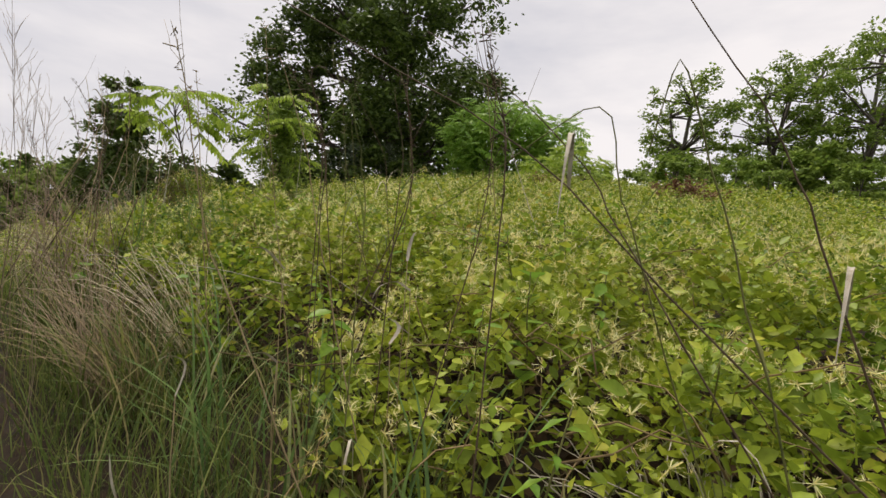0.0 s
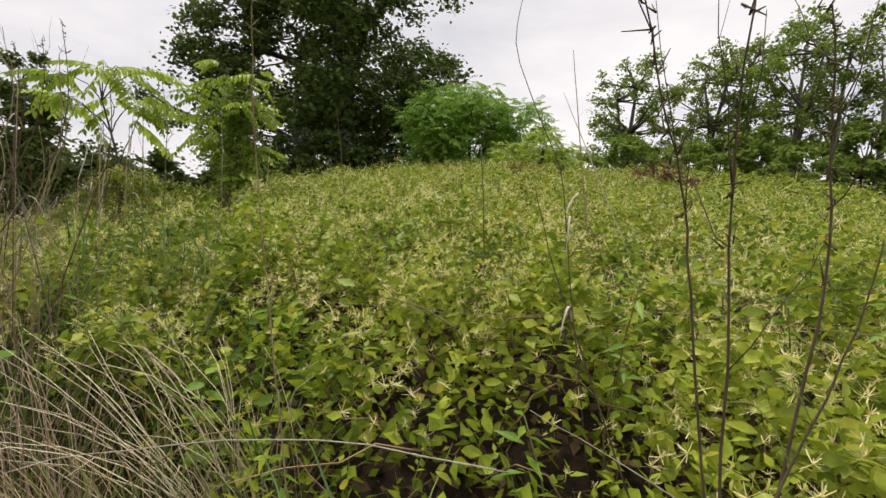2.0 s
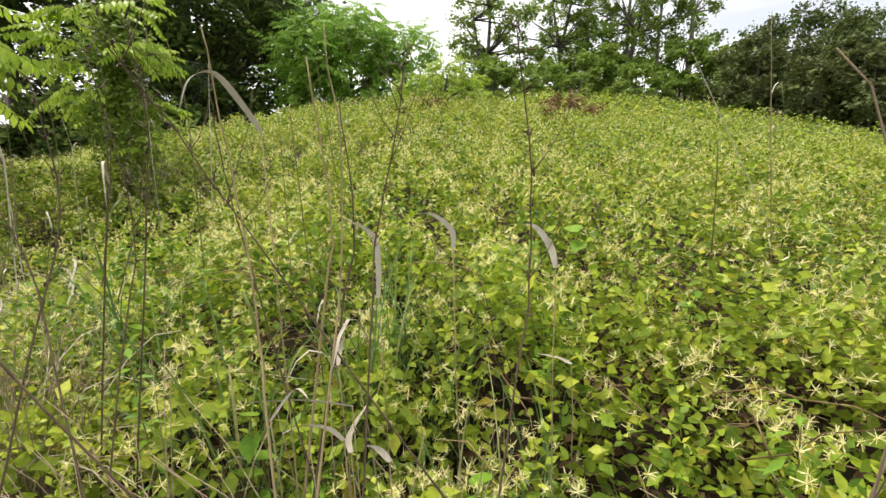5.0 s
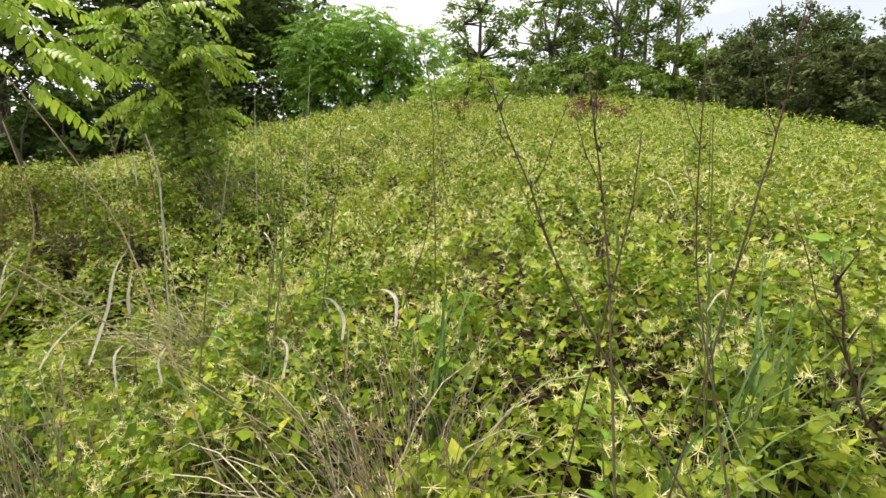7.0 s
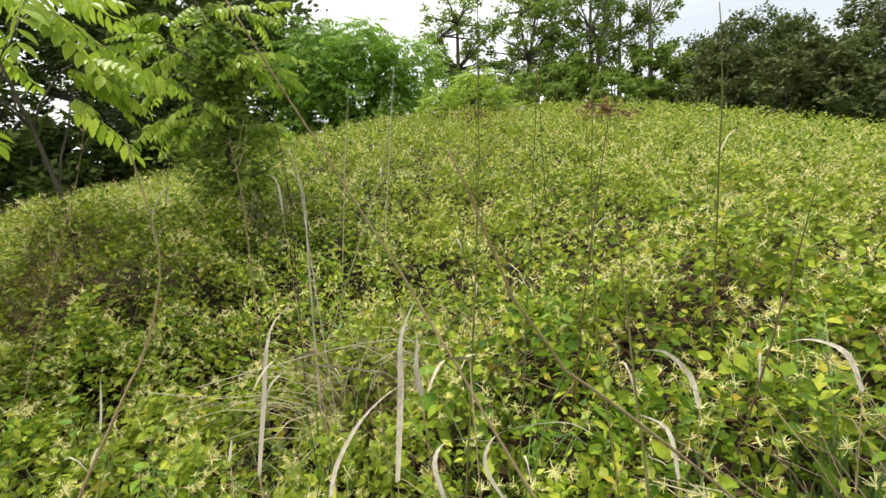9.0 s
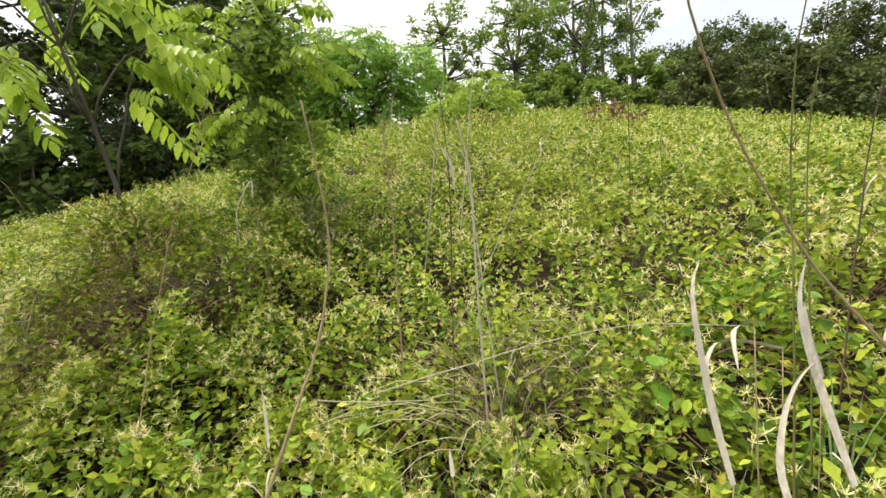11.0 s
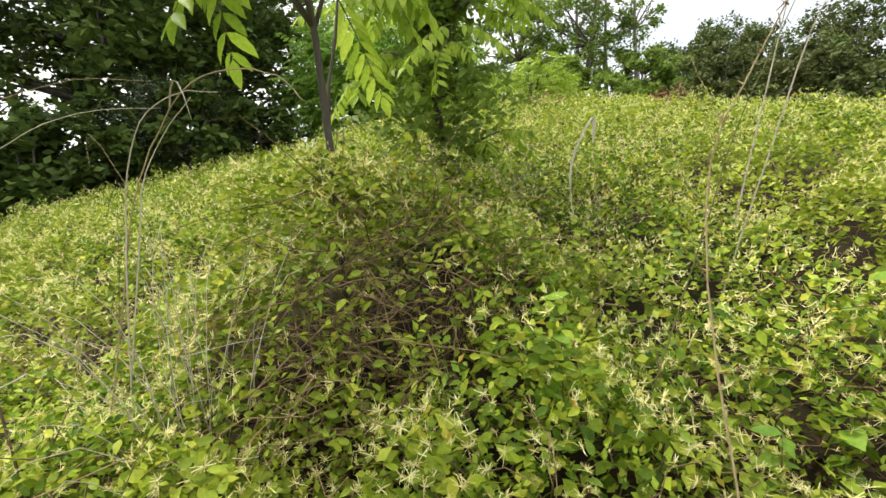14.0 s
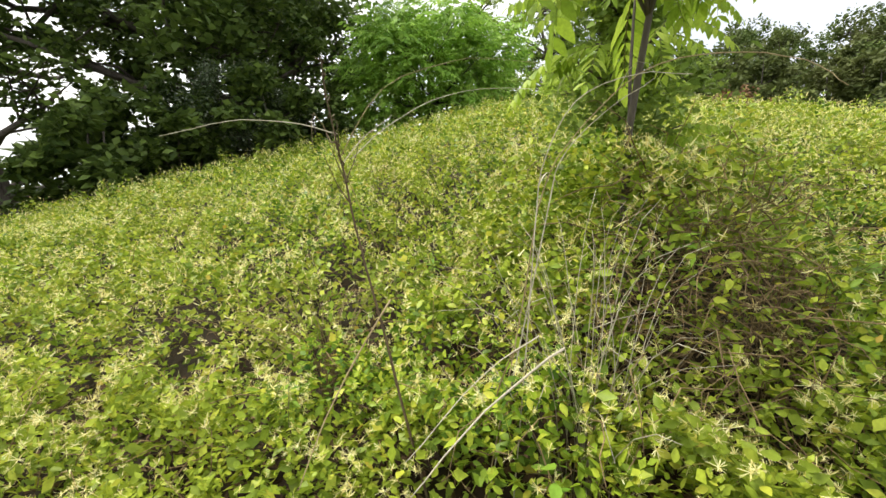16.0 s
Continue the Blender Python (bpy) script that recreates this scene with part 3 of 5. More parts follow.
def sprig_shape(pairs, leaf, size, seed):
    """An upright shoot with leaves in opposite pairs, one metre tall before scaling."""
    r = np.random.default_rng(seed)
    bow = r.uniform(-0.35, 0.35)
    out = [(np.array([(-0.012, 0, 0), (0.012, 0, 0), (bow, 0, 1)]), np.array([(0, 1, 2)]))]
    for i in range(pairs):
        t = 0.25 + 0.75 * i / (pairs - 1)
        c = np.array((bow * t * t, 0, t))
        for k in (0, 1):
            a = i * 1.57 + k * 3.1416 + r.normal(0, 0.3)
            lift = r.uniform(0.25, 0.9) + 0.4 * (t > 0.9)
            fwd = np.array((math.cos(a), math.sin(a), lift))
            fwd /= np.linalg.norm(fwd)
            up = np.array((-math.cos(a) * lift, -math.sin(a) * lift, 1.0))
            up /= np.linalg.norm(up)
            m = np.stack((np.cross(fwd, up), fwd, up), axis=1)
            out.append((np.asarray(leaf[0]) @ m.T * size * (1.1 - 0.45 * t) * r.uniform(0.8, 1.2) + c, leaf[1]))
    return joined(out)


def build_sprigs(name, n, d_range, s_range, pairs, leaf, size, tall, seed):
    x, y, r = patch_points(n, d_range, s_range, seed)
    keep = (r.random(len(x)) < 0.25 + 0.75 * smooth(-0.8, 0.8, waves(x, y, 0.7, 4, 7))) & (r.random(len(x)) > np.maximum(0.5 * hollow(x, y), 0.85 * brushy(x, y)))
    x, y = x[keep], y[keep]
    z = cover(x, y) - 0.08 - 0.05 * r.random(len(x))
    out = []
    for k in range(5):
        m = np.arange(len(x)) % 5 == k
        out.append(strewn(sprig_shape(pairs, leaf, size, seed + k), np.column_stack((x, y, z))[m], frames_of(int(m.sum()), 0.28, seed=seed + k), tall * r.uniform(0.55, 1.25, int(m.sum()))))
    tagged(part(name, joined(out), M_VINE), "upright honeysuckle shoots with paired leaves above the mat", "vine", kind="stuff")


build_sprigs("honeysuckle_shoots", 6500, (0.0, 2.4), (-4, 15), 5, LEAF_MID, 0.28, 0.16, 111)
build_sprigs("honeysuckle_shoots", 12000, (2.4, 6.5), (-8, 18), 4, LEAF_FAR, 0.36, 0.16, 112)
build_sprigs("honeysuckle_shoots", 10500, (6.5, 15), (-15, 22), 3, LEAF_FAR, 0.45, 0.18, 113)


def build_blooms(name, n, d_range, s_range, petals, size, seed, pieces):
    x, y, r = patch_points(n, d_range, s_range, seed)
    crowd = waves(x, y, 0.9, 1, 6)
    keep = (r.random(len(x)) < smooth(-1.7, 1.1, crowd) * 0.9 + 0.1) & (r.random(len(x)) > np.maximum(0.6 * hollow(x, y), 0.9 * brushy(x, y)))
    x, y = x[keep], y[keep]
    each = r.integers(1, 6, len(x))
    x, y = np.repeat(x, each), np.repeat(y, each)
    x, y = x + size * 1.2 * r.normal(0, 1, len(x)), y + size * 1.2 * r.normal(0, 1, len(x))
    z = cover(x, y) + r.uniform(0.0, 0.09, len(x))
    out = []
    for k in range(4):
        m = np.arange(len(x)) % 4 == k
        out.append(strewn(flower_shape(petals, seed + k, pieces), np.column_stack((x, y, z))[m], frames_of(int(m.sum()), 0.4, seed=seed + k), size * r.uniform(0.6, 1.2, int(m.sum()))))
    tagged(part(name, joined(out), M_FLOWER), "cream and yellow honeysuckle blooms scattered over the vines", "flower", kind="stuff")


build_blooms("honeysuckle_blooms", 7600, (0.0, 2.4), (-4, 15), 17, 0.035, 201, 1)
build_blooms("honeysuckle_blooms", 19000, (2.4, 6.5), (-8, 18), 6, 0.042, 202, 1)
build_blooms("honeysuckle_blooms", 17000, (6.5, 15), (-15, 22), 3, 0.06, 203, 1)
build_blooms("honeysuckle_blooms", 4500, (15, 27), (-22, 20), 4, 0.085, 204, 1)


def build_brush(name, n, d_range, s_range, seed, reach=0.35):
    """Dead runners and twigs under and among the leaves."""
    x, y, r = patch_points(n, d_range, s_range, seed)
    h = hollow(x, y)
    out = []
    for i in range(len(x)):
        if r.random() > 0.35 + h[i]:
            continue
        z = float(cover(x[i], y[i])) - r.uniform(0.0, 0.3)
        a, ln = r.uniform(0, 6.283), reach * r.uniform(0.4, 1.4)
        p = np.array((x[i], y[i], z))
        q = p + np.array((math.cos(a) * ln, math.sin(a) * ln, r.normal(0, 0.1)))
        out.append(tube(bent(p, q, (0, 0, r.uniform(-0.02, 0.1)), 4, 0.015, r), np.linspace(0.0032, 0.0014, 5), 3))
    tagged(part(name, joined(out), M_TWIG), "tangle of dead brown runners under the vines", "brush", kind="stuff")


def build_litter():
    """Curled brown leaves lying under the vines."""
    x, y, r = patch_points(26000, (-0.2, 3.0), (-3, 14), 305)
    z = soil(x, y) + r.uniform(0.0, 0.1, len(x))
    v = strewn(LEAF_FAR, np.column_stack((x, y, z)), frames_of(len(x), 0.7, seed=306), 0.06 * r.uniform(0.5, 1.3, len(x)))
    tagged(part("fallen_leaves", v, M_LITTER), "brown fallen leaves under the vines", "leaf litter", kind="stuff")


build_litter()


def build_heap():
    """Leaves, shoots and blooms over the heap of brush round the bare sapling, facing outwards."""
    r = np.random.default_rng(310)
    n = 10500
    a, q = r.uniform(0, 6.283, n), 1.28 * r.random(n) ** 0.6
    x, y = -5.07 + q * np.cos(a), 8.14 + q * np.sin(a)
    keep = r.random(n) > np.maximum(0.6 * hollow(x, y), 0.62 * brushy(x, y))
    x, y, q = x[keep], y[keep], q[keep]
    z = cover(x, y) - 0.22 * r.random(len(x)) ** 1.5 + 0.03
    v = strewn(LEAF_FINE, np.column_stack((x, y, z)), frames_of(len(x), 0.95, seed=311), 0.045 * r.uniform(0.6, 1.25, len(x)))
    tagged(part("honeysuckle_vines", v, M_VINE), "honeysuckle heaped over old brush round a sapling", "vine", kind="stuff")
    m = np.arange(len(x)) % 15 == 0
    f = strewn(flower_shape(20, 312, 1), np.column_stack((x, y, z + 0.03))[m], frames_of(int(m.sum()), 0.9, seed=313), np.full(int(m.sum()), 0.038))
    tagged(part("honeysuckle_blooms", f, M_FLOWER), "cream blooms on the heaped honeysuckle", "flower", kind="stuff")
    out = []
    for _ in range(420):
        b, w = r.uniform(0, 6.283), 0.5 * r.random() ** 0.6
        px, py = -5.28 + w * math.cos(b), 7.74 + w * math.sin(b)
        p = np.array((px, py, float(cover(px, py)) - r.uniform(0.02, 0.32)))
        e = p + np.array((r.normal(0, 0.2), r.normal(0, 0.2), r.normal(-0.05, 0.12)))
        out.append(tube(bent(p, e, (0, 0, r.uniform(-0.03, 0.1)), 4, 0.025, r), np.linspace(0.0036, 0.0014, 5), 3))
    tagged(part("dead_runners", joined(out), M_TWIG), "tangle of dead brown vine stems round a sapling", "brush", kind="stuff")


build_heap()
build_brush("dead_runners", 5600, (0.0, 3.2), (-3, 14), 301)
build_brush("dead_runners", 2000, (3.2, 8), (-6, 13), 302)


# ---- saplings with feather leaves ----
def leaflet_turns(pairs, droop, size, seed, hang):
    """Where the leaflets sit on a feather leaf of one metre, in opposite pairs and one at the tip."""
    r = np.random.default_rng(seed)
    out = []
    for i in range(pairs * 2 + 1):
        t = 1.0 if i == pairs * 2 else 0.16 + 0.8 * (i // 2) / (pairs - 1)
        s = 0 if i == pairs * 2 else (1 if i % 2 else -1)
        fwd = Vector((s * 0.8, 0.35 if s else 1.0, -hang * r.uniform(0.7, 1.25))).normalized()
        up = Vector((s * 0.5, 0.15, 1.0))
        up = (up - fwd * up.dot(fwd)).normalized()
        w = size * r.uniform(0.85, 1.12) * (1.0 - 0.35 * abs(t - 0.5))
        m = Matrix((fwd.cross(up), fwd, up)).transposed().to_4x4() @ Matrix.Diagonal((w, w, w, 1))
        out.append(Matrix.Translation((0, t, -droop * t * t)) @ m)
    return out


LEAFLET = raw_mesh("leaflet", LEAF_FINE[0] * np.array((0.82, 1, 1)), LEAF_FINE[1], M_SAPLING)
RACHIS = {k: raw_mesh("frond", *tube([(0, t, -k * t * t) for t in np.linspace(0, 1, 6)], np.linspace(0.009, 0.003, 6), 4), M_GREENSTALK) for k in (0.2, 0.45)}
FROND_KINDS = [(0.45, leaflet_turns(8, 0.45, 0.3, 5, 1.0)), (0.45, leaflet_turns(7, 0.45, 0.3, 6, 0.8)), (0.2, leaflet_turns(6, 0.2, 0.33, 7, 1.2))]


def frond(ob, place, tip, roll, length, kind):
    """One feather leaf held out from a twig: a stalk that carries its leaflets."""
    droop, turns = FROND_KINDS[kind]
    m = pose(*place, tip, roll[0], roll[1]) @ Matrix.Diagonal((length, length, length, 1))
    stem = part("frond", RACHIS[droop], None, ob, at=m)
    for t in turns:
        part("leaflet", LEAFLET, None, stem, at=t)


def sapling(name, place, label, trunk, boughs, fronds, length, seed, radius, vine=0):
    """A young tree: trunk, thin boughs, and feather leaves in sprays about each bough's end."""
    ob = root(name, place, label, "sapling")
    r = np.random.default_rng(seed)
    tp = np.asarray(trunk, float)
    part("trunk", tube(tp, radius * np.linspace(1.1, 0.35, len(tp)), 8), M_BARK, ob)
    ends = [(tp[-1], r.uniform(0, 6.28))]
    for k, end in boughs:
        pts = bent(tp[k], end, (0, 0, 0.08), 5, 0.02, r)
        part("bough", tube(pts, np.linspace(radius * 0.45, radius * 0.14, 6), 6), M_BARK, ob)
        out = math.atan2(end[1] - tp[k][1], end[0] - tp[k][0])
        ends += [(pts[5], out), (pts[4], out), (pts[3], out)]
    for i in range(fronds):
        p, out = ends[i % len(ends)]
        a = out + r.normal(0, 0.95)
        frond(ob, np.array(p) + r.normal(0, 0.02, 3), r.uniform(-32, 22), (r.uniform(-25, 25), math.degrees(a) - 90), length * r.uniform(0.7, 1.15), int(r.integers(0, 3)))
    if vine:
        t = r.uniform(0, 1, vine) ** 1.15
        k = t * (len(tp) - 1.001)
        i = k.astype(int)
        c = tp[i] + (tp[i + 1] - tp[i]) * (k - i)[:, None]
        bulge = 0.3 + 0.1 * np.sin(t * 17 + 1) - 0.17 * t
        p = c + r.normal(0, 1, (vine, 3)) * np.column_stack((bulge, bulge, np.full(vine, 0.08)))
        part("climbing_vine", strewn(LEAF_MID, p, frames_of(vine, 0.9, seed=seed), 0.085 * r.uniform(0.6, 1.3, vine)), M_WOOD, ob, "deep green vine leaves climbing the trunk")
    return ob


sapling("sapling", at_soil(-3.76, 9.15), "light green feather-leaved sapling, its trunk wrapped in climbing vines", [(0, 0, -0.1), (0.02, 0, 0.6), (0, 0.03, 1.2), (0.04, 0, 1.75), (0.02, 0.02, 2.15), (0.05, 0, 2.5)],
        [(2, (0.42, 0.1, 1.45)), (2, (-0.55, -0.15, 1.5)), (3, (0.55, -0.25, 2.0)), (3, (-0.62, 0.1, 1.9)), (2, (-0.25, -0.55, 1.6)), (4, (0.45, -0.35, 2.6)), (4, (-0.5, 0.1, 2.55)), (3, (0.15, 0.45, 2.2)), (3, (0.25, -0.6, 2.05)), (4, (-0.25, -0.35, 2.75)), (1, (0.35, -0.3, 0.95)), (3, (-0.55, -0.4, 2.2)), (2, (-0.4, 0.35, 1.5))], 84, 0.4, 61, 0.04, 7000)
sapling("sapling", at_soil(-5.1, 8.2), "slender feather-leaved sapling with a bare forked trunk rising from brush", [(0, 0, -0.1), (0.02, 0.03, 0.5), (0, 0, 0.95), (-0.06, -0.12, 1.4), (-0.14, -0.22, 1.85), (-0.2, -0.26, 2.3)],
        [(2, (0.35, 0.2, 2.0)), (3, (0.38, -0.2, 2.0)), (3, (-0.65, -0.2, 1.9)), (4, (-0.7, -0.3, 2.15)), (4, (0.2, -0.5, 2.25)), (3, (-0.35, 0.35, 2.05)), (4, (0.2, 0.15, 2.45)), (3, (-0.45, -0.6, 1.8)), (4, (-0.35, 0.1, 2.5))], 44, 0.5, 62, 0.022)


# ---- withered clumps on the crest ----
def dead_clump(x, y, seed, high=0.75, wide=0.5):
    ob = root("withered_shrub", (x, y, float(cover(x, y)) - 0.35), "withered reddish-brown shrub with curled dry leaves", "shrub", "withered shrubs on the crest")
    r = np.random.default_rng(seed)
    tips = []
    for i in range(14):
        a, w = r.uniform(0, 6.283), wide * r.uniform(0.3, 1)
        e = np.array((math.cos(a) * w, math.sin(a) * w, high * r.uniform(0.6, 1.05)))
        part("stem", tube(bent((0, 0, 0), e, (0, 0, 0.08), 4, 0.02, r), np.linspace(0.009, 0.003, 5), 5), M_TWIG, ob)
        tips.append(e)
    n = 420
    p = np.array(tips)[r.integers(0, 14, n)] * r.uniform(0.55, 1.05, n)[:, None] + r.normal(0, 0.05, (n, 3))
    part("dry_leaves", strewn(LEAF_MID, p, frames_of(n, 1.2, seed=seed), 0.1 * r.uniform(0.6, 1.3, n)), M_DEAD, ob)


dead_clump(5.55, 12.45, 71)
dead_clump(6.75, 12.35, 72)
dead_clump(6.2, 12.75, 73, 0.6)
dead_clump(2.5, 13.6, 74, 0.5, 0.5)


# ---- tussocks and grass ----
def tussock(x, y, label, stems, reach, high, droop, seed, material, lean=(0, 0), green=0, thick=1.0):
    """Dry stems that spring from one foot and bow outwards."""
    ob = root("grass_tussock", (x, y, float(soil(x, y)) - 0.02), label, "grass", "grass tussocks by the path")
    r = np.random.default_rng(seed)
    out = []
    lift = float(cover(x, y) - soil(x, y)) * 0.75
    for i in range(stems):
        a, w = r.uniform(0, 6.283), reach * r.uniform(0.25, 1.0)
        h = lift + high * r.uniform(0.5, 1.1)
        f = np.array((r.normal(0, 0.05), r.normal(0, 0.05), 0))
        g = r.uniform(0.35, 1.25)
        k = f + np.array((math.cos(a) * w * 0.45 + lean[0] * 0.5 * g, math.sin(a) * w * 0.45 + lean[1] * 0.5 * g, h * 0.85)) + r.normal(0, 0.06, 3)
        e = f + np.array((math.cos(a) * w + lean[0] * g, math.sin(a) * w + lean[1] * g, h - droop * w * r.uniform(0.5, 1.2))) + r.normal(0, 0.05, 3)
        pts = [(1 - t) ** 2 * f + 2 * t * (1 - t) * k + t * t * e for t in np.linspace(0, 1, 6)]
        out.append(tube(pts, thick * np.linspace(0.0021, 0.0009, 6), 3))
    part("stem_spray", joined(out), material, ob)["kind"] = "stuff"
    if green:
        part("green_tuft", joined([blade_arc(r, 0.12, lift + 0.35) for _ in range(green)]), M_GRASS, ob)["kind"] = "stuff"
    return ob


def blade_arc(r, foot, high, steps=6, broad=1.0):
    a, b = r.uniform(0, 6.283), r.uniform(0, 6.283)
    f = np.array((math.cos(b) * foot * r.random(), math.sin(b) * foot * r.random(), 0))
    w, h = r.uniform(0.12, 0.5), high * r.uniform(0.5, 1.0)
    pts = [f + np.array((math.cos(a) * w * t ** 1.6, math.sin(a) * w * t ** 1.6, h * (1.5 * t - 0.62 * t * t))) for t in np.linspace(0, 1, steps)]
    return ribbon(pts, broad * r.uniform(0.005, 0.011), (-math.sin(a), math.cos(a), 0))


tussock(-3.32, 3.72, "fountain of dry straw stems bowing over the vines", 80, 1.15, 0.58, 0.62, 81, M_DRY, (0.15, 0.1), 12, 1.7)
tussock(-3.66, 5.95, "dry straw tussock bowing over the vines", 110, 0.8, 0.25, 0.4, 82, M_STRAW, (0.1, -0.05), 10)
tussock(-3.33, 5.84, "thin bleached grass tangle among the vines", 60, 0.7, 0.3, 0.3, 83, M_PALE, (0.15, 0.0))
tussock(-3.50, 8.80, "small bleached tussock below the sapling", 70, 0.45, 0.35, 0.3, 84, M_PALE)
tussock(-1.95, 2.1, "rosy-brown tussock of tall leaning grass", 40, 0.5, 0.6, 0.2, 85, M_PINK, (-0.3, 0.25), 70)
tussock(-2.3, 2.5, "rosy-brown tussock of tall leaning grass", 40, 0.5, 0.65, 0.2, 86, M_PINK, (-0.35, 0.3), 70)
tussock(-2.75, 2.8, "rosy-brown tussock of dry grass", 50, 0.5, 0.7, 0.25, 87, M_PINK, (-0.3, 0.25), 70)
tussock(-1.62, 1.78, "rosy-brown tussock of tall leaning grass", 60, 0.34, 0.5, 0.15, 94, M_PINK, (-0.42, 0.32), 30)
tussock(-1.4, 1.78, "lodged sheaf of dry brown grass leaning over", 70, 0.5, 0.38, 0.3, 95, M_STRAW, (-0.5, 0.12), 40)
tussock(-1.22, 2.0, "lodged sheaf of dry brown grass leaning over", 60, 0.5, 0.36, 0.3, 96, M_DRY, (-0.55, 0.2), 30)
tussock(-3.2, 3.6, "rosy-brown tussock of dry grass", 90, 0.5, 0.6, 0.2, 88, M_PINK, (-0.2, 0.1), 20)
tussock(-4.3, 4.6, "rosy-brown tussock of dry grass", 80, 0.5, 0.7, 0.2, 89, M_PINK, (-0.2, 0.1), 20)
tussock(0.5, 0.66, "bleached flattened grass among the vines", 110, 0.5, 0.1, 0.3, 90, M_PALE, (0, 0), 30, 1.3)
tussock(-5.84, 7.85, "thin bleached grass stems bowing before the heaped vines", 46, 0.6, 0.75, 0.45, 97, M_PALE, (0.0, 0.1))
tussock(-6.30, 9.29, "bare brown brush with arching stems", 40, 0.6, 0.5, 0.3, 91, M_STRAW)
tussock(-5.01, 7.56, "heap of dead brown vine stems under the sapling", 36, 0.4, 0.1, 0.5, 92, M_TWIG)
tussock(-4.62, 7.68, "heap of dead brown vine stems under the sapling", 50, 0.5, 0.14, 0.5, 93, M_TWIG)


tussock(-3.66, 5.8, "dry straw stems lodged across the vines", 60, 0.8, 0.4, 0.45, 98, M_DRY, (-0.25, -0.1), 10, 1.5)
tussock(-3.3, 5.4, "dry straw stems lodged across the vines", 45, 0.7, 0.35, 0.45, 99, M_DRY, (0.1, 0.0), 10, 1.3)


def build_grass(name, n, d_range, s_range, high, seed, label, thin=None):
    r = np.random.default_rng(seed)
    d, s = r.uniform(*d_range, n), r.uniform(*s_range, n)
    x, y = EDGE[0] + d * INTO[0] + s * ALONG[0], EDGE[1] + d * INTO[1] + s * ALONG[1]
    if thin:
        keep = waves(x, y, 0.8, 5, 7) > thin
        x, y = x[keep], y[keep]
    z = soil(x, y) - 0.02
    out = []
    for k in range(6):
        rr = np.random.default_rng(seed + k)
        shape = blade_arc(rr, 0.02, 1.0, 3, 3.0) if high < 0.5 else blade_arc(rr, 0.02, 1.0, 5)
        m = np.arange(len(x)) % 6 == k
        out.append(strewn(shape, np.column_stack((x, y, z))[m], frames_of(int(m.sum()), 0.2, seed=seed + k), high * r.uniform(0.5, 1.2, int(m.sum()))))
    tagged(part(name, joined(out), M_GRASS), label, "grass", kind="stuff")


build_grass("path_grass", 8000, (-2.8, 0.6), (-1, 9), 0.24, 401, "short green grass of the walked path")
build_grass("path_grass", 4500, (-4, 1.2), (9, 26), 0.3, 402, "short green grass of the walked path")
build_grass("path_grass", 5500, (-8, 0.3), (-5, 17), 0.24, 405, "short green grass of the walked path")
build_grass("edge_grass", 5200, (0.22, 1.0), (-2, 6.5), 0.6, 403, "long green grass along the meadow's edge")
build_grass("edge_grass", 3200, (0.2, 1.2), (5, 12), 0.62, 404, "long green grass along the meadow's edge", 0.4)


# ---- green tufts of long blades ----
def grass_tuft(x, y, blades, high, seed, wide=0.13):
    ob = root("grass_tuft", (x, y, float(soil(x, y)) - 0.02), "tuft of long arching blue-green grass blades", "grass", "green tufts along the path")
    r = np.random.default_rng(seed)
    lift = float(cover(x, y) - soil(x, y))
    for _ in range(blades):
        part("blade", blade_arc(r, wide, lift * 1.25 + high * 1.5, 7, 1.2), M_BLADE, ob)


tufts = np.random.default_rng(450)
for tx, ty, n, high in ((-2.42, 3.14, 26, 0.22), (-2.0, 2.9, 26, 0.2), (-1.8, 2.8, 22, 0.2), (-2.14, 3.35, 30, 0.3), (-2.0, 3.55, 30, 0.28), (-1.85, 3.3, 24, 0.25), (-2.6, 3.35, 24, 0.2), (-4.35, 4.95, 26, 0.25), (-4.2, 4.75, 24, 0.2),
                        (-3.27, 4.18, 26, 0.25), (-2.98, 3.99, 26, 0.25), (-4.56, 5.22, 26, 0.2), (-3.6, 4.6, 20, 0.2), (-3.85, 4.75, 20, 0.2), (-0.76, 1.21, 26, 0.2), (-0.49, 1.15, 24, 0.2), (-0.95, 1.35, 24, 0.25), (-1.5, 1.9, 24, 0.2), (-0.1, 0.75, 20, 0.18), (-4.0, 5.2, 22, 0.2), (-4.3, 5.6, 24, 0.2), (-4.9, 5.7, 20, 0.2)):
    grass_tuft(tx, ty, n, high, int(tufts.integers(1, 9999)))


# ---- tall feathery grass beyond the start ----
def panicle_grass(x, y, tall, seed):
    ob = root("panicle_grass", (x, y, float(soil(x, y)) - 0.02), "tall thin grass stem with an open feathery seed head", "grass", "tall thin grasses by the path")
    r = np.random.default_rng(seed)
    lean = np.array((r.normal(-0.1, 0.16), r.normal(0.05, 0.12), tall))
    pts = bent((0, 0, 0), lean, (r.normal(0, 0.04), r.normal(0, 0.04), 0), 8, 0.006, r)
    part("stem", tube(pts, np.linspace(0.0016, 0.0007, 9), 5), M_STALK if r.random() < 0.55 else M_PINK, ob)
    for i in range(12):
        k = r.uniform(4.5, 8)
        j = int(min(k, 7))
        c = pts[j] + (pts[j + 1] - pts[j]) * (k - j)
        a, ln = r.uniform(0, 6.283), r.uniform(0.08, 0.26) * (1.4 - k / 9)
        part("seed_branch", tube(bent(c, c + np.array((math.cos(a) * ln * 0.45, math.sin(a) * ln * 0.45, ln)), (0, 0, 0.01), 4, 0.004, r), np.linspace(0.0009, 0.0005, 5), 3), M_PINK, ob)


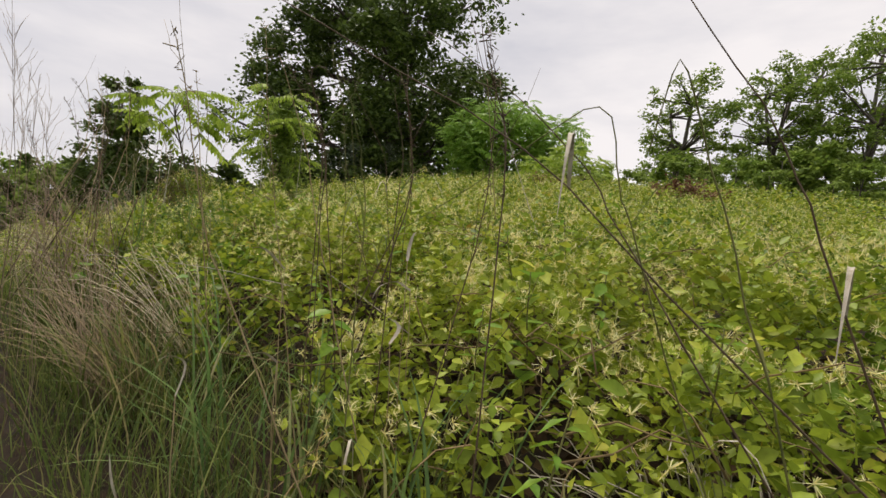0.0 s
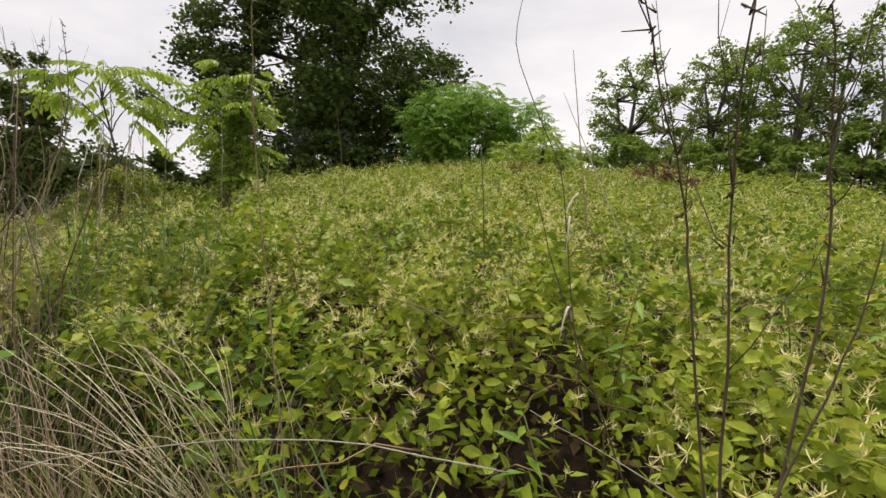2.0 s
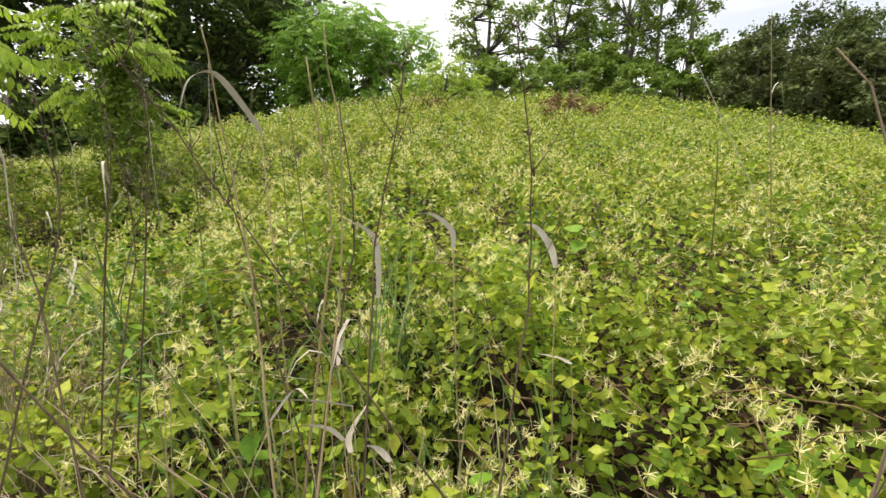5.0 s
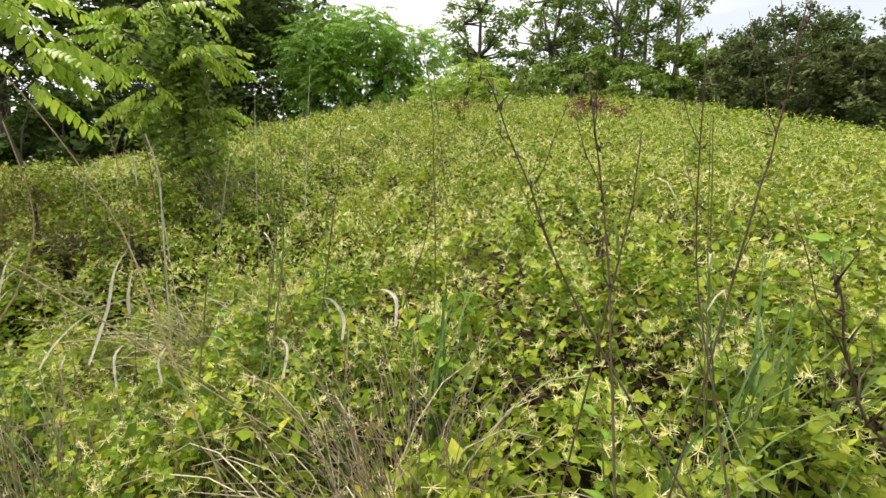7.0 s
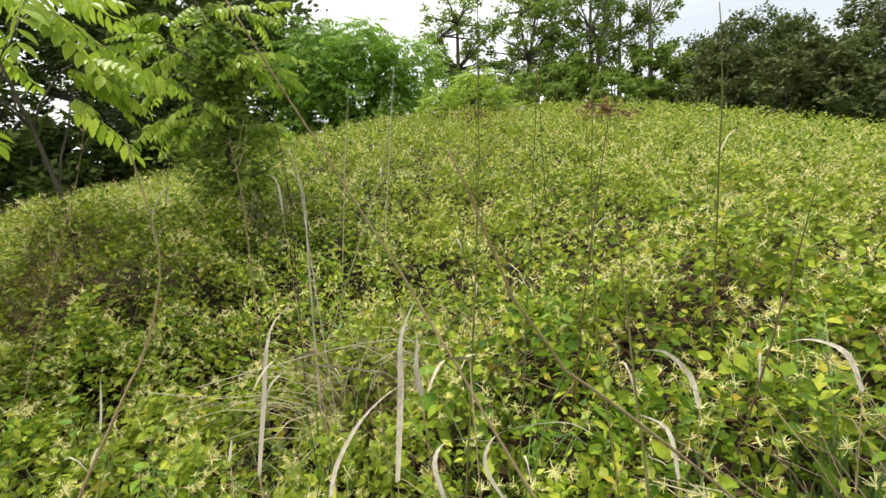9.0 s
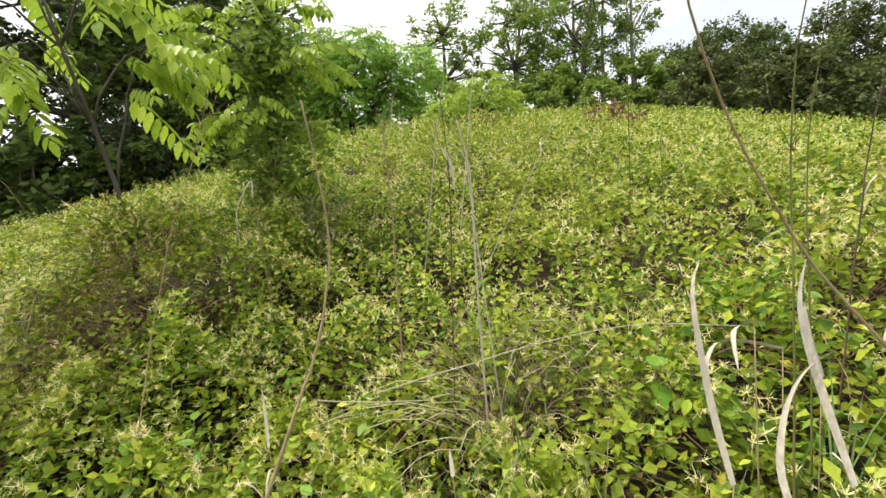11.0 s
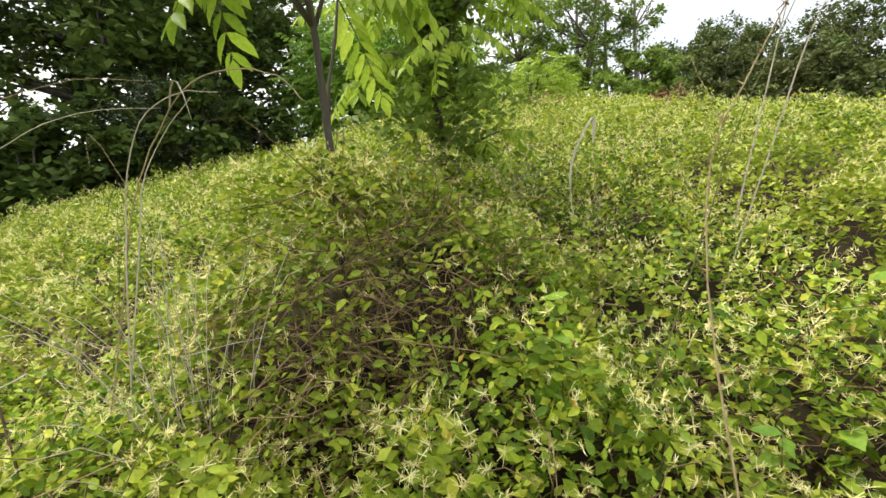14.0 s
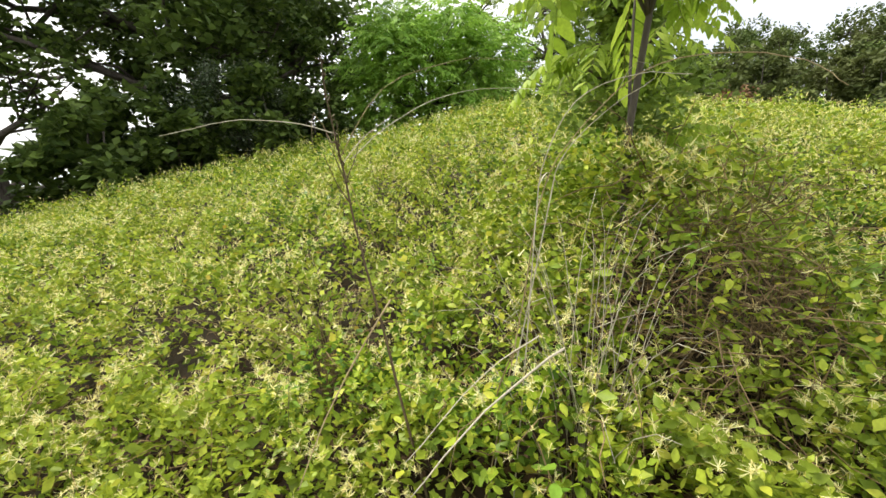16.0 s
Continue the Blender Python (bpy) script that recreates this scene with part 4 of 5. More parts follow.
for n in range(16):
    s = tufts.uniform(2.2, 3.0)
    d = tufts.uniform(0.02, 0.24)
    panicle_grass(EDGE[0] + d * INTO[0] + s * ALONG[0], EDGE[1] + d * INTO[1] + s * ALONG[1], tufts.uniform(1.2, 1.9), 460 + n)


# ---- single stalks by the path ----
def stalk(points, thick, material, kind):
    """One tall stem; some carry thin side twigs with seed beads."""
    base = np.array(points[0])
    thick = thick * 0.6 if kind == "r" else thick
    what = {"s": ("grass_stalk", "tall dry grass stalk standing among the vines", "stalk"), "g": ("weed_stalk", "tall dead weed stalk with small side twigs and seed beads", "stalk"), "r": ("trailing_stem", "bleached stem trailing over the vines", "stem")}[kind]
    ob = root(what[0], base, what[1], what[2], "dry stems by the path")
    r = np.random.default_rng(int(abs(base[0] * 977 + base[1] * 131 + base[2] * 37 + thick * 1e5)))
    p = np.array(points) - base
    fine = [p[0]]
    for i in range(len(p) - 1):
        a, b = p[max(i - 1, 0)], p[min(i + 2, len(p) - 1)]
        for t in (0.25, 0.5, 0.75, 1.0):
            q = 0.5 * ((2 * p[i]) + (p[i + 1] - a) * t + (2 * a - 5 * p[i] + 4 * p[i + 1] - b) * t * t + (3 * p[i] - a - 3 * p[i + 1] + b) * t ** 3)
            fine.append(q + r.normal(0, 0.0015, 3))
    fine = np.array(fine)
    part("stem", tube(fine, thick * np.linspace(1.1, 0.45, len(fine)), 6), material, ob)
    if kind == "g":
        beads = []
        for i in range(len(fine) // 2, len(fine)):
            for _ in range(3):
                q = fine[i] + r.normal(0, 0.004, 3)
                beads.append(tube([q, q + r.normal(0, 0.006, 3), q + r.normal(0, 0.01, 3) + np.array((0, 0, 0.008))], [0.001, thick * 0.7, 0.0006], 4))
        part("seed_head", joined(beads), material, ob)["kind"] = "stuff"
        for _ in range(4):
            i = r.integers(len(fine) // 3, len(fine) - 2)
            a = r.uniform(0, 6.283)
            e = fine[i] + np.array((math.cos(a) * 0.08, math.sin(a) * 0.08, r.uniform(0.1, 0.24)))
            part("twig", tube(bent(fine[i], e, (0, 0, -0.015), 4, 0.003, r), np.linspace(thick * 0.5, thick * 0.2, 5), 4), material, ob)
    if kind == "s":
        for _ in range(2):
            i = r.integers(1, max(2, len(fine) * 2 // 3))
            a, ln = r.uniform(0, 6.283), r.uniform(0.12, 0.3)
            pts = [fine[i] + np.array((math.cos(a) * ln * 0.55 * t, math.sin(a) * ln * 0.55 * t, ln * (1.3 * t - 1.5 * t * t))) for t in np.linspace(0, 1, 6)]
            part("leaf_blade", ribbon(pts, 0.008, (-math.sin(a), math.cos(a), 0)), M_PALE if r.random() < 0.6 else M_GRASS, ob, "curled dry blade")


stalk([(0.59, 0.34, 0.57), (0.21, 0.63, 1.24), (0.12, 0.70, 1.40), (-0.02, 0.75, 1.54), (-0.22, 0.76, 1.66)], 0.0017, M_STALK, 's')
stalk([(0.85, 0.07, 0.55), (0.24, 0.31, 1.11), (-0.04, 0.42, 1.37), (-0.36, 0.34, 1.50)], 0.0016, M_STALK, 's')
stalk([(0.47, 0.32, 0.55), (0.32, 0.41, 1.09), (0.24, 0.46, 1.38), (0.17, 0.45, 1.52), (0.16, 0.49, 1.40)], 0.0017, M_GREENSTALK, 's')
stalk([(0.45, 0.51, 0.56), (0.20, 0.56, 1.22), (0.15, 0.57, 1.35), (0.10, 0.56, 1.48), (-0.04, 0.61, 1.38), (-0.28, 0.61, 1.19)], 0.0015, M_GREENSTALK, 's')
stalk([(0.59, 0.22, 0.55), (0.36, 0.35, 1.20), (0.29, 0.39, 1.40), (0.15, 0.40, 1.58)], 0.0017, M_STALK, 's')
stalk([(-0.19, 0.73, 0.57), (-0.09, 0.76, 1.11), (-0.06, 0.77, 1.28), (-0.06, 0.74, 1.50), (-0.09, 0.70, 1.64)], 0.0015, M_STALK, 'g')
stalk([(-0.04, 0.54, 0.56), (-0.04, 0.60, 1.03), (-0.04, 0.65, 1.40), (-0.10, 0.61, 1.59)], 0.0019, M_STALK, 'g')
stalk([(-0.32, 0.72, 0.55), (-0.56, 0.77, 1.00), (-0.66, 0.79, 1.19), (-0.70, 0.76, 1.44), (-0.71, 0.71, 1.58)], 0.0019, M_STRAW, 'g')
stalk([(-0.43, 0.90, 0.56), (-0.53, 0.93, 1.06), (-0.59, 0.95, 1.35), (-0.60, 0.86, 1.67)], 0.0014, M_STRAW, 'g')
stalk([(-0.26, 0.89, 0.57), (-0.44, 1.01, 1.08), (-0.50, 1.05, 1.25), (-0.55, 1.05, 1.45), (-0.61, 0.98, 1.65)], 0.0021, M_STRAW, 's')
stalk([(-0.46, 1.04, 0.58), (-0.49, 1.07, 1.19), (-0.50, 1.08, 1.43), (-0.54, 1.03, 1.62), (-0.50, 1.02, 1.64), (-0.46, 1.04, 1.59)], 0.0016, M_STALK, 's')
stalk([(-0.36, 1.02, 0.58), (-0.41, 1.06, 1.07), (-0.45, 1.09, 1.49), (-0.49, 1.03, 1.69)], 0.0015, M_GREENSTALK, 'g')
stalk([(-0.30, 0.74, 0.57), (-0.33, 0.87, 1.08), (-0.34, 0.92, 1.28), (-0.38, 0.92, 1.47), (-0.43, 0.88, 1.62)], 0.002, M_GREENSTALK, 's')
stalk([(-0.53, 1.20, 0.59), (-0.55, 1.24, 1.17), (-0.56, 1.26, 1.47), (-0.61, 1.20, 1.69)], 0.002, M_STALK, 'g')
stalk([(-0.43, 1.28, 0.59), (-0.54, 1.32, 1.26), (-0.57, 1.33, 1.45), (-0.62, 1.32, 1.58), (-0.69, 1.28, 1.71)], 0.0019, M_STALK, 'g')
stalk([(-0.28, 1.02, 0.58), (-0.28, 1.06, 1.25), (-0.28, 1.07, 1.44), (-0.32, 1.05, 1.62)], 0.0019, M_STALK, 's')
stalk([(-0.44, 1.32, 0.61), (-0.34, 1.37, 1.07), (-0.28, 1.40, 1.36), (-0.30, 1.40, 1.58), (-0.35, 1.38, 1.76)], 0.003, M_STALK, 'g')
stalk([(-0.55, 1.34, 0.60), (-0.36, 1.34, 1.10), (-0.30, 1.34, 1.26), (-0.27, 1.33, 1.43)], 0.0024, M_STALK, 's')
stalk([(-1.09, 1.71, 0.60), (-1.17, 1.73, 1.09), (-1.24, 1.75, 1.54), (-1.24, 1.69, 1.79)], 0.0022, M_STRAW, 'g')
stalk([(-0.33, 1.98, 0.66), (-0.44, 2.02, 1.29), (-0.49, 2.04, 1.58), (-0.64, 2.01, 1.85), (-0.66, 1.96, 1.99)], 0.0018, M_STALK, 's')
stalk([(-0.32, 1.63, 0.64), (-0.52, 1.78, 1.20), (-0.56, 1.81, 1.31), (-0.62, 1.83, 1.51)], 0.0021, M_STALK, 's')
stalk([(-0.38, 3.31, 0.80), (-0.42, 3.30, 1.17), (-0.50, 3.29, 1.83)], 0.006, M_GREENSTALK, 's')
stalk([(0.04, 1.57, 1.25), (-0.29, 1.85, 1.22), (-0.68, 1.99, 1.16), (-1.15, 2.01, 1.17), (-1.57, 1.87, 1.21)], 0.0018, M_STRAW, 'r')
stalk([(-0.71, 1.54, 0.97), (-1.05, 1.58, 1.00), (-1.33, 1.50, 1.02), (-1.45, 1.43, 1.02)], 0.0024, M_PALE, 'r')
stalk([(-1.39, 1.58, 0.79), (-1.55, 1.54, 0.99), (-1.67, 1.47, 1.15)], 0.002, M_STRAW, 'r')
stalk([(-0.15, 1.43, 0.81), (-0.43, 1.55, 0.95), (-0.67, 1.58, 1.07)], 0.0028, M_PALE, 'r')
stalk([(-2.51, 2.16, 0.58), (-2.51, 2.57, 1.30), (-2.51, 2.69, 1.51), (-2.53, 2.75, 1.78), (-2.55, 2.72, 1.98)], 0.0026, M_STRAW, 's')
stalk([(-2.62, 2.21, 0.58), (-2.44, 2.50, 1.33), (-2.36, 2.63, 1.67), (-2.38, 2.61, 1.97)], 0.0022, M_STRAW, 's')
stalk([(-2.44, 2.17, 0.59), (-2.17, 2.40, 1.33), (-2.10, 2.46, 1.52), (-2.08, 2.49, 1.75), (-2.11, 2.50, 1.97)], 0.0022, M_STALK, 'g')
stalk([(-1.90, 2.32, 0.60), (-2.41, 2.71, 1.47), (-2.54, 2.81, 1.69), (-2.64, 2.83, 1.87), (-2.71, 2.81, 1.97)], 0.0022, M_STALK, 'g')
stalk([(-2.47, 2.37, 0.60), (-2.33, 2.60, 1.44), (-2.30, 2.65, 1.62), (-2.26, 2.64, 1.81), (-2.25, 2.61, 1.94)], 0.0019, M_STALK, 'g')
stalk([(-2.34, 2.63, 0.61), (-2.50, 2.83, 1.51), (-2.54, 2.88, 1.74), (-2.55, 2.87, 1.89)], 0.0019, M_STALK, 's')
stalk([(-2.33, 2.52, 0.57), (-2.85, 2.78, 1.35), (-2.97, 2.84, 1.53), (-3.03, 2.85, 1.67)], 0.0025, M_STALK, 'g')
stalk([(0.31, 3.40, 0.84), (0.13, 3.44, 1.88), (0.03, 3.46, 2.47)], 0.004, M_STRAW, 's')
stalk([(0.74, 3.50, 0.90), (0.35, 3.87, 1.96), (0.19, 4.02, 2.39)], 0.004, M_PALE, 's')
stalk([(-2.91, 2.83, 0.60), (-2.81, 3.07, 1.27), (-2.76, 3.19, 1.60), (-2.80, 3.18, 2.01)], 0.0026, M_STALK, 'g')
stalk([(-2.76, 2.65, 0.59), (-2.92, 3.06, 1.22), (-3.00, 3.26, 1.53), (-3.11, 3.31, 1.81), (-3.18, 3.30, 1.94)], 0.0026, M_STALK, 'g')
stalk([(-2.47, 2.91, 0.64), (-2.31, 2.99, 1.33), (-2.25, 3.02, 1.59), (-2.27, 3.05, 1.91)], 0.0034, M_STALK, 's')
stalk([(-2.53, 2.72, 0.62), (-2.37, 2.83, 1.46), (-2.34, 2.85, 1.62), (-2.37, 2.87, 1.97)], 0.0032, M_STRAW, 's')
stalk([(-2.55, 3.23, 0.67), (-2.42, 3.36, 1.24), (-2.38, 3.40, 1.42), (-2.38, 3.44, 1.88)], 0.0024, M_GREENSTALK, 's')
stalk([(-3.17, 2.91, 0.59), (-3.01, 3.14, 1.26), (-2.92, 3.27, 1.64), (-2.95, 3.31, 1.96)], 0.0032, M_STALK, 'g')
stalk([(-2.88, 3.20, 0.62), (-2.73, 3.13, 1.58), (-2.69, 3.11, 1.84), (-2.70, 3.08, 2.05)], 0.0024, M_STALK, 'g')
stalk([(-2.28, 3.40, 0.69), (-2.33, 3.45, 1.71), (-2.34, 3.46, 1.92)], 0.0024, M_GREENSTALK, 's')
stalk([(-2.76, 7.41, 1.15), (-2.68, 7.25, 2.15), (-2.64, 7.17, 2.65)], 0.005, M_PALE, 's')
stalk([(-2.98, 3.66, 0.58), (-3.84, 3.88, 1.44), (-4.04, 3.93, 1.64), (-4.15, 3.92, 1.85)], 0.0024, M_STRAW, 's')
stalk([(-3.00, 3.39, 0.62), (-2.84, 3.31, 1.59), (-2.82, 3.30, 1.71), (-2.81, 3.30, 1.85)], 0.0028, M_STALK, 's')
stalk([(-3.51, 4.66, 0.73), (-3.40, 4.72, 1.29), (-3.31, 4.77, 1.73), (-3.31, 4.73, 2.13)], 0.003, M_GREENSTALK, 's')
stalk([(-3.59, 4.05, 0.66), (-3.47, 4.22, 1.14), (-3.38, 4.35, 1.51), (-3.37, 4.39, 1.77)], 0.0042, M_GREENSTALK, 's')
stalk([(-3.60, 4.12, 0.67), (-3.50, 4.28, 1.09), (-3.40, 4.43, 1.50), (-3.38, 4.45, 1.96)], 0.0028, M_GREENSTALK, 'g')
stalk([(-3.25, 5.04, 0.80), (-3.32, 5.18, 1.41), (-3.33, 5.20, 1.50), (-3.32, 5.22, 1.84)], 0.003, M_GREENSTALK, 's')
stalk([(-3.62, 4.03, 0.64), (-3.80, 4.40, 1.25), (-3.89, 4.59, 1.56), (-4.05, 4.68, 1.91), (-4.21, 4.66, 2.20)], 0.004, M_STRAW, 's')
stalk([(-3.76, 4.61, 0.70), (-3.65, 4.67, 1.32), (-3.56, 4.72, 1.85), (-3.58, 4.66, 2.27)], 0.003, M_GREENSTALK, 'g')
stalk([(-2.70, 4.49, 0.78), (-2.70, 4.49, 1.70), (-2.70, 4.49, 1.99), (-2.75, 4.48, 2.30)], 0.0036, M_GREENSTALK, 's')
stalk([(-3.26, 4.69, 0.76), (-3.13, 4.69, 1.46), (-3.08, 4.69, 1.73), (-3.06, 4.66, 1.97)], 0.003, M_STALK, 's')
stalk([(-1.51, 6.62, 1.14), (-1.67, 6.51, 2.26), (-1.73, 6.47, 2.68)], 0.005, M_GREENSTALK, 's')
stalk([(-3.18, 4.21, 0.71), (-2.97, 4.17, 1.32), (-2.91, 4.16, 1.49), (-2.87, 4.14, 1.70)], 0.003, M_STALK, 's')
stalk([(-5.18, 5.54, 0.07), (-4.67, 5.70, 0.96), (-4.53, 5.74, 1.21), (-4.44, 5.77, 1.55), (-4.48, 5.75, 2.02)], 0.0062, M_STRAW, 's')
stalk([(-3.92, 5.91, 0.22), (-3.89, 5.82, 1.49), (-3.89, 5.80, 1.82), (-3.92, 5.78, 2.09)], 0.003, M_STALK, 'g')
stalk([(-5.35, 6.18, 0.08), (-5.13, 6.39, 0.81), (-4.91, 6.59, 1.51), (-4.77, 6.54, 1.85), (-4.66, 6.40, 2.17)], 0.0028, M_STRAW, 'g')
stalk([(-4.98, 6.91, 0.24), (-4.55, 6.78, 1.32), (-4.41, 6.74, 1.68), (-4.32, 6.62, 2.06)], 0.0026, M_GREENSTALK, 'g')
stalk([(-3.92, 5.62, 0.21), (-3.86, 5.70, 1.41), (-3.84, 5.72, 1.74), (-3.88, 5.73, 1.95)], 0.005, M_PALE, 's')
stalk([(-3.83, 5.58, 0.22), (-3.85, 5.71, 1.57), (-3.85, 5.73, 1.79), (-3.88, 5.78, 1.86)], 0.003, M_PALE, 's')
stalk([(-3.77, 6.59, 0.28), (-3.50, 5.76, 1.67), (-3.47, 5.66, 1.84), (-3.47, 5.57, 1.98)], 0.003, M_PALE, 's')
stalk([(-3.26, 7.35, 0.49), (-3.19, 6.97, 2.00), (-3.18, 6.92, 2.18), (-3.17, 6.84, 2.37)], 0.004, M_PALE, 's')
stalk([(-4.57, 5.72, 1.01), (-4.43, 5.52, 1.03), (-4.35, 5.31, 1.09)], 0.003, M_PALE, 'r')
stalk([(-4.39, 5.62, 1.01), (-4.01, 5.35, 1.13), (-3.79, 5.07, 1.23), (-3.67, 4.76, 1.27)], 0.0035, M_PALE, 'r')
stalk([(-4.09, 6.05, 0.22), (-4.07, 6.01, 1.45), (-4.07, 6.00, 1.81), (-4.09, 5.98, 2.01)], 0.004, M_STRAW, 'g')
stalk([(-5.94, 7.66, 0.81), (-5.97, 7.80, 1.04)], 0.002, M_STRAW, 'r')
stalk([(-6.34, 8.05, 0.08), (-6.42, 8.31, 1.06), (-6.45, 8.40, 1.39), (-6.49, 8.42, 1.70), (-6.51, 8.42, 1.80), (-6.55, 8.39, 2.04)], 0.005, M_STALK, 'g')
stalk([(-6.49, 8.42, 1.70), (-6.42, 8.41, 1.78), (-6.30, 8.37, 1.87)], 0.0035, M_PALE, 'r')
stalk([(-6.43, 8.47, 1.72), (-6.24, 8.41, 1.87), (-6.02, 8.30, 1.96), (-5.77, 8.16, 1.96)], 0.003, M_PALE, 'r')
stalk([(-6.48, 8.48, 1.71), (-6.31, 8.41, 1.97), (-6.02, 8.28, 2.07), (-5.78, 8.14, 2.05)], 0.0025, M_STRAW, 'r')
stalk([(-6.42, 8.60, 1.82), (-6.61, 8.66, 1.87), (-6.80, 8.70, 1.87), (-7.02, 8.73, 1.82)], 0.0035, M_PALE, 'r')
stalk([(-6.29, 8.03, 0.12), (-6.01, 8.00, 1.22), (-5.93, 7.99, 1.56), (-5.87, 7.93, 1.73), (-5.75, 7.74, 1.94), (-5.65, 7.54, 1.97), (-5.57, 7.36, 1.92), (-5.54, 7.27, 1.84)], 0.0028, M_STRAW, 's')
stalk([(-6.14, 7.98, 0.12), (-5.98, 7.99, 1.29), (-5.93, 7.99, 1.65), (-5.86, 7.90, 1.87), (-5.76, 7.75, 1.94), (-5.67, 7.61, 1.92)], 0.0028, M_PALE, 's')
stalk([(-6.19, 8.11, 0.13), (-5.92, 7.98, 1.46), (-5.88, 7.95, 1.67), (-5.81, 7.84, 1.82), (-5.73, 7.70, 1.92)], 0.0028, M_PALE, 's')
stalk([(-6.32, 7.55, 1.23), (-6.50, 7.64, 1.09), (-6.71, 7.66, 0.94)], 0.0055, M_PALE, 'r')
stalk([(-6.58, 7.94, 1.32), (-6.76, 7.93, 1.10), (-6.90, 7.86, 0.93)], 0.0045, M_STRAW, 'r')
stalk([(-6.15, 8.83, 0.24), (-6.05, 8.91, 0.91), (-5.96, 8.99, 1.56)], 0.003, M_GREENSTALK, 's')
stalk([(-6.23, 7.72, 1.19), (-6.41, 7.76, 1.11), (-6.67, 7.74, 0.97)], 0.0035, M_PALE, 'r')
stalk([(-5.87, 7.81, 1.10), (-5.52, 7.79, 1.09), (-5.16, 7.65, 1.00)], 0.003, M_PALE, 'r')
stalk([(-5.08, 7.51, 0.84), (-5.27, 7.73, 0.95), (-5.48, 7.86, 0.98)], 0.004, M_PALE, 'r')
stalk([(-5.44, 9.75, 0.40), (-5.98, 9.91, 1.99), (-6.06, 9.93, 1.81)], 0.003, M_STRAW, 's')


def curled_blade(points, wide):
    """A broad bleached grass blade that curls over at its tip."""
    base = np.array(points[0])
    p = np.array(points) - base
    fine = [p[0]]
    for i in range(len(p) - 1):
        a, b = p[max(i - 1, 0)], p[min(i + 2, len(p) - 1)]
        for t in (0.25, 0.5, 0.75, 1.0):
            fine.append(0.5 * ((2 * p[i]) + (p[i + 1] - a) * t + (2 * a - 5 * p[i] + 4 * p[i + 1] - b) * t * t + (3 * p[i] - a - 3 * p[i + 1] + b) * t ** 3))
    foot = np.array((base[0] + 0.03, base[1] - 0.02, float(soil(base[0], base[1])) - 0.01))
    ob = root("curled_grass", foot, "bleached white grass leaf curling over the vines", "grass", "curled grasses by the path")
    fine = np.array(fine) + base - foot
    part("stem", tube(bent((0, 0, 0), fine[0], (0, 0, 0.02), 4, 0.004), np.linspace(0.0022, 0.0012, 5), 5), M_STRAW, ob)
    part("blade", ribbon(fine, wide * 1.1, (0.75, -0.5, 0.35)), M_PALE, ob)


curled_blade([(-4.16, 4.48, 1.15), (-4.13, 4.51, 1.20), (-4.06, 4.53, 1.27), (-3.97, 4.53, 1.32), (-3.87, 4.50, 1.35)], 0.016)
curled_blade([(-4.02, 4.44, 1.15), (-3.96, 4.52, 1.31), (-3.93, 4.56, 1.43), (-3.88, 4.57, 1.51)], 0.018)
curled_blade([(-3.81, 4.33, 1.08), (-3.82, 4.38, 1.13), (-3.80, 4.40, 1.17), (-3.75, 4.39, 1.20), (-3.64, 4.31, 1.22), (-3.60, 4.25, 1.20)], 0.011)
curled_blade([(-3.12, 3.93, 1.29), (-3.10, 3.97, 1.36), (-3.12, 4.03, 1.38), (-3.15, 4.08, 1.36)], 0.014)
curled_blade([(-3.45, 4.14, 1.09), (-3.42, 4.19, 1.18), (-3.45, 4.26, 1.20)], 0.012)
curled_blade([(-2.11, 2.72, 1.58), (-2.11, 2.73, 1.62), (-2.14, 2.76, 1.65), (-2.17, 2.78, 1.65)], 0.014)
curled_blade([(-1.94, 2.59, 1.55), (-1.94, 2.61, 1.59), (-1.96, 2.64, 1.63), (-1.98, 2.66, 1.63)], 0.016)
curled_blade([(-2.36, 2.74, 1.18), (-2.39, 2.77, 1.20), (-2.44, 2.80, 1.20), (-2.48, 2.80, 1.19)], 0.018)
curled_blade([(-2.35, 2.72, 1.16), (-2.35, 2.74, 1.18), (-2.33, 2.75, 1.21), (-2.30, 2.76, 1.24)], 0.018)
curled_blade([(-2.28, 2.67, 1.15), (-2.30, 2.70, 1.17), (-2.33, 2.72, 1.17)], 0.02)
curled_blade([(-2.34, 2.73, 1.26), (-2.43, 2.78, 1.27), (-2.55, 2.82, 1.27), (-2.62, 2.83, 1.26)], 0.012)
curled_blade([(-1.71, 2.79, 1.20), (-1.73, 2.82, 1.21), (-1.77, 2.87, 1.21)], 0.014)
curled_blade([(-2.47, 2.80, 1.82), (-2.50, 2.80, 1.87), (-2.54, 2.80, 1.92), (-2.58, 2.81, 1.91), (-2.60, 2.81, 1.86)], 0.014)
curled_blade([(-2.25, 2.82, 1.46), (-2.24, 2.85, 1.57), (-2.26, 2.87, 1.61), (-2.30, 2.89, 1.63)], 0.016)
curled_blade([(-0.24, 1.11, 1.15), (-0.24, 1.13, 1.19), (-0.23, 1.13, 1.23), (-0.21, 1.12, 1.24)], 0.016)
curled_blade([(-0.23, 1.21, 1.05), (-0.28, 1.24, 1.07), (-0.33, 1.24, 1.05), (-0.35, 1.24, 1.01)], 0.013)
curled_blade([(-0.26, 1.05, 0.92), (-0.24, 1.07, 0.96), (-0.26, 1.09, 0.98)], 0.02)
curled_blade([(-0.68, 0.76, 0.83), (-0.68, 0.79, 0.89), (-0.71, 0.78, 0.91), (-0.73, 0.77, 0.90)], 0.012)
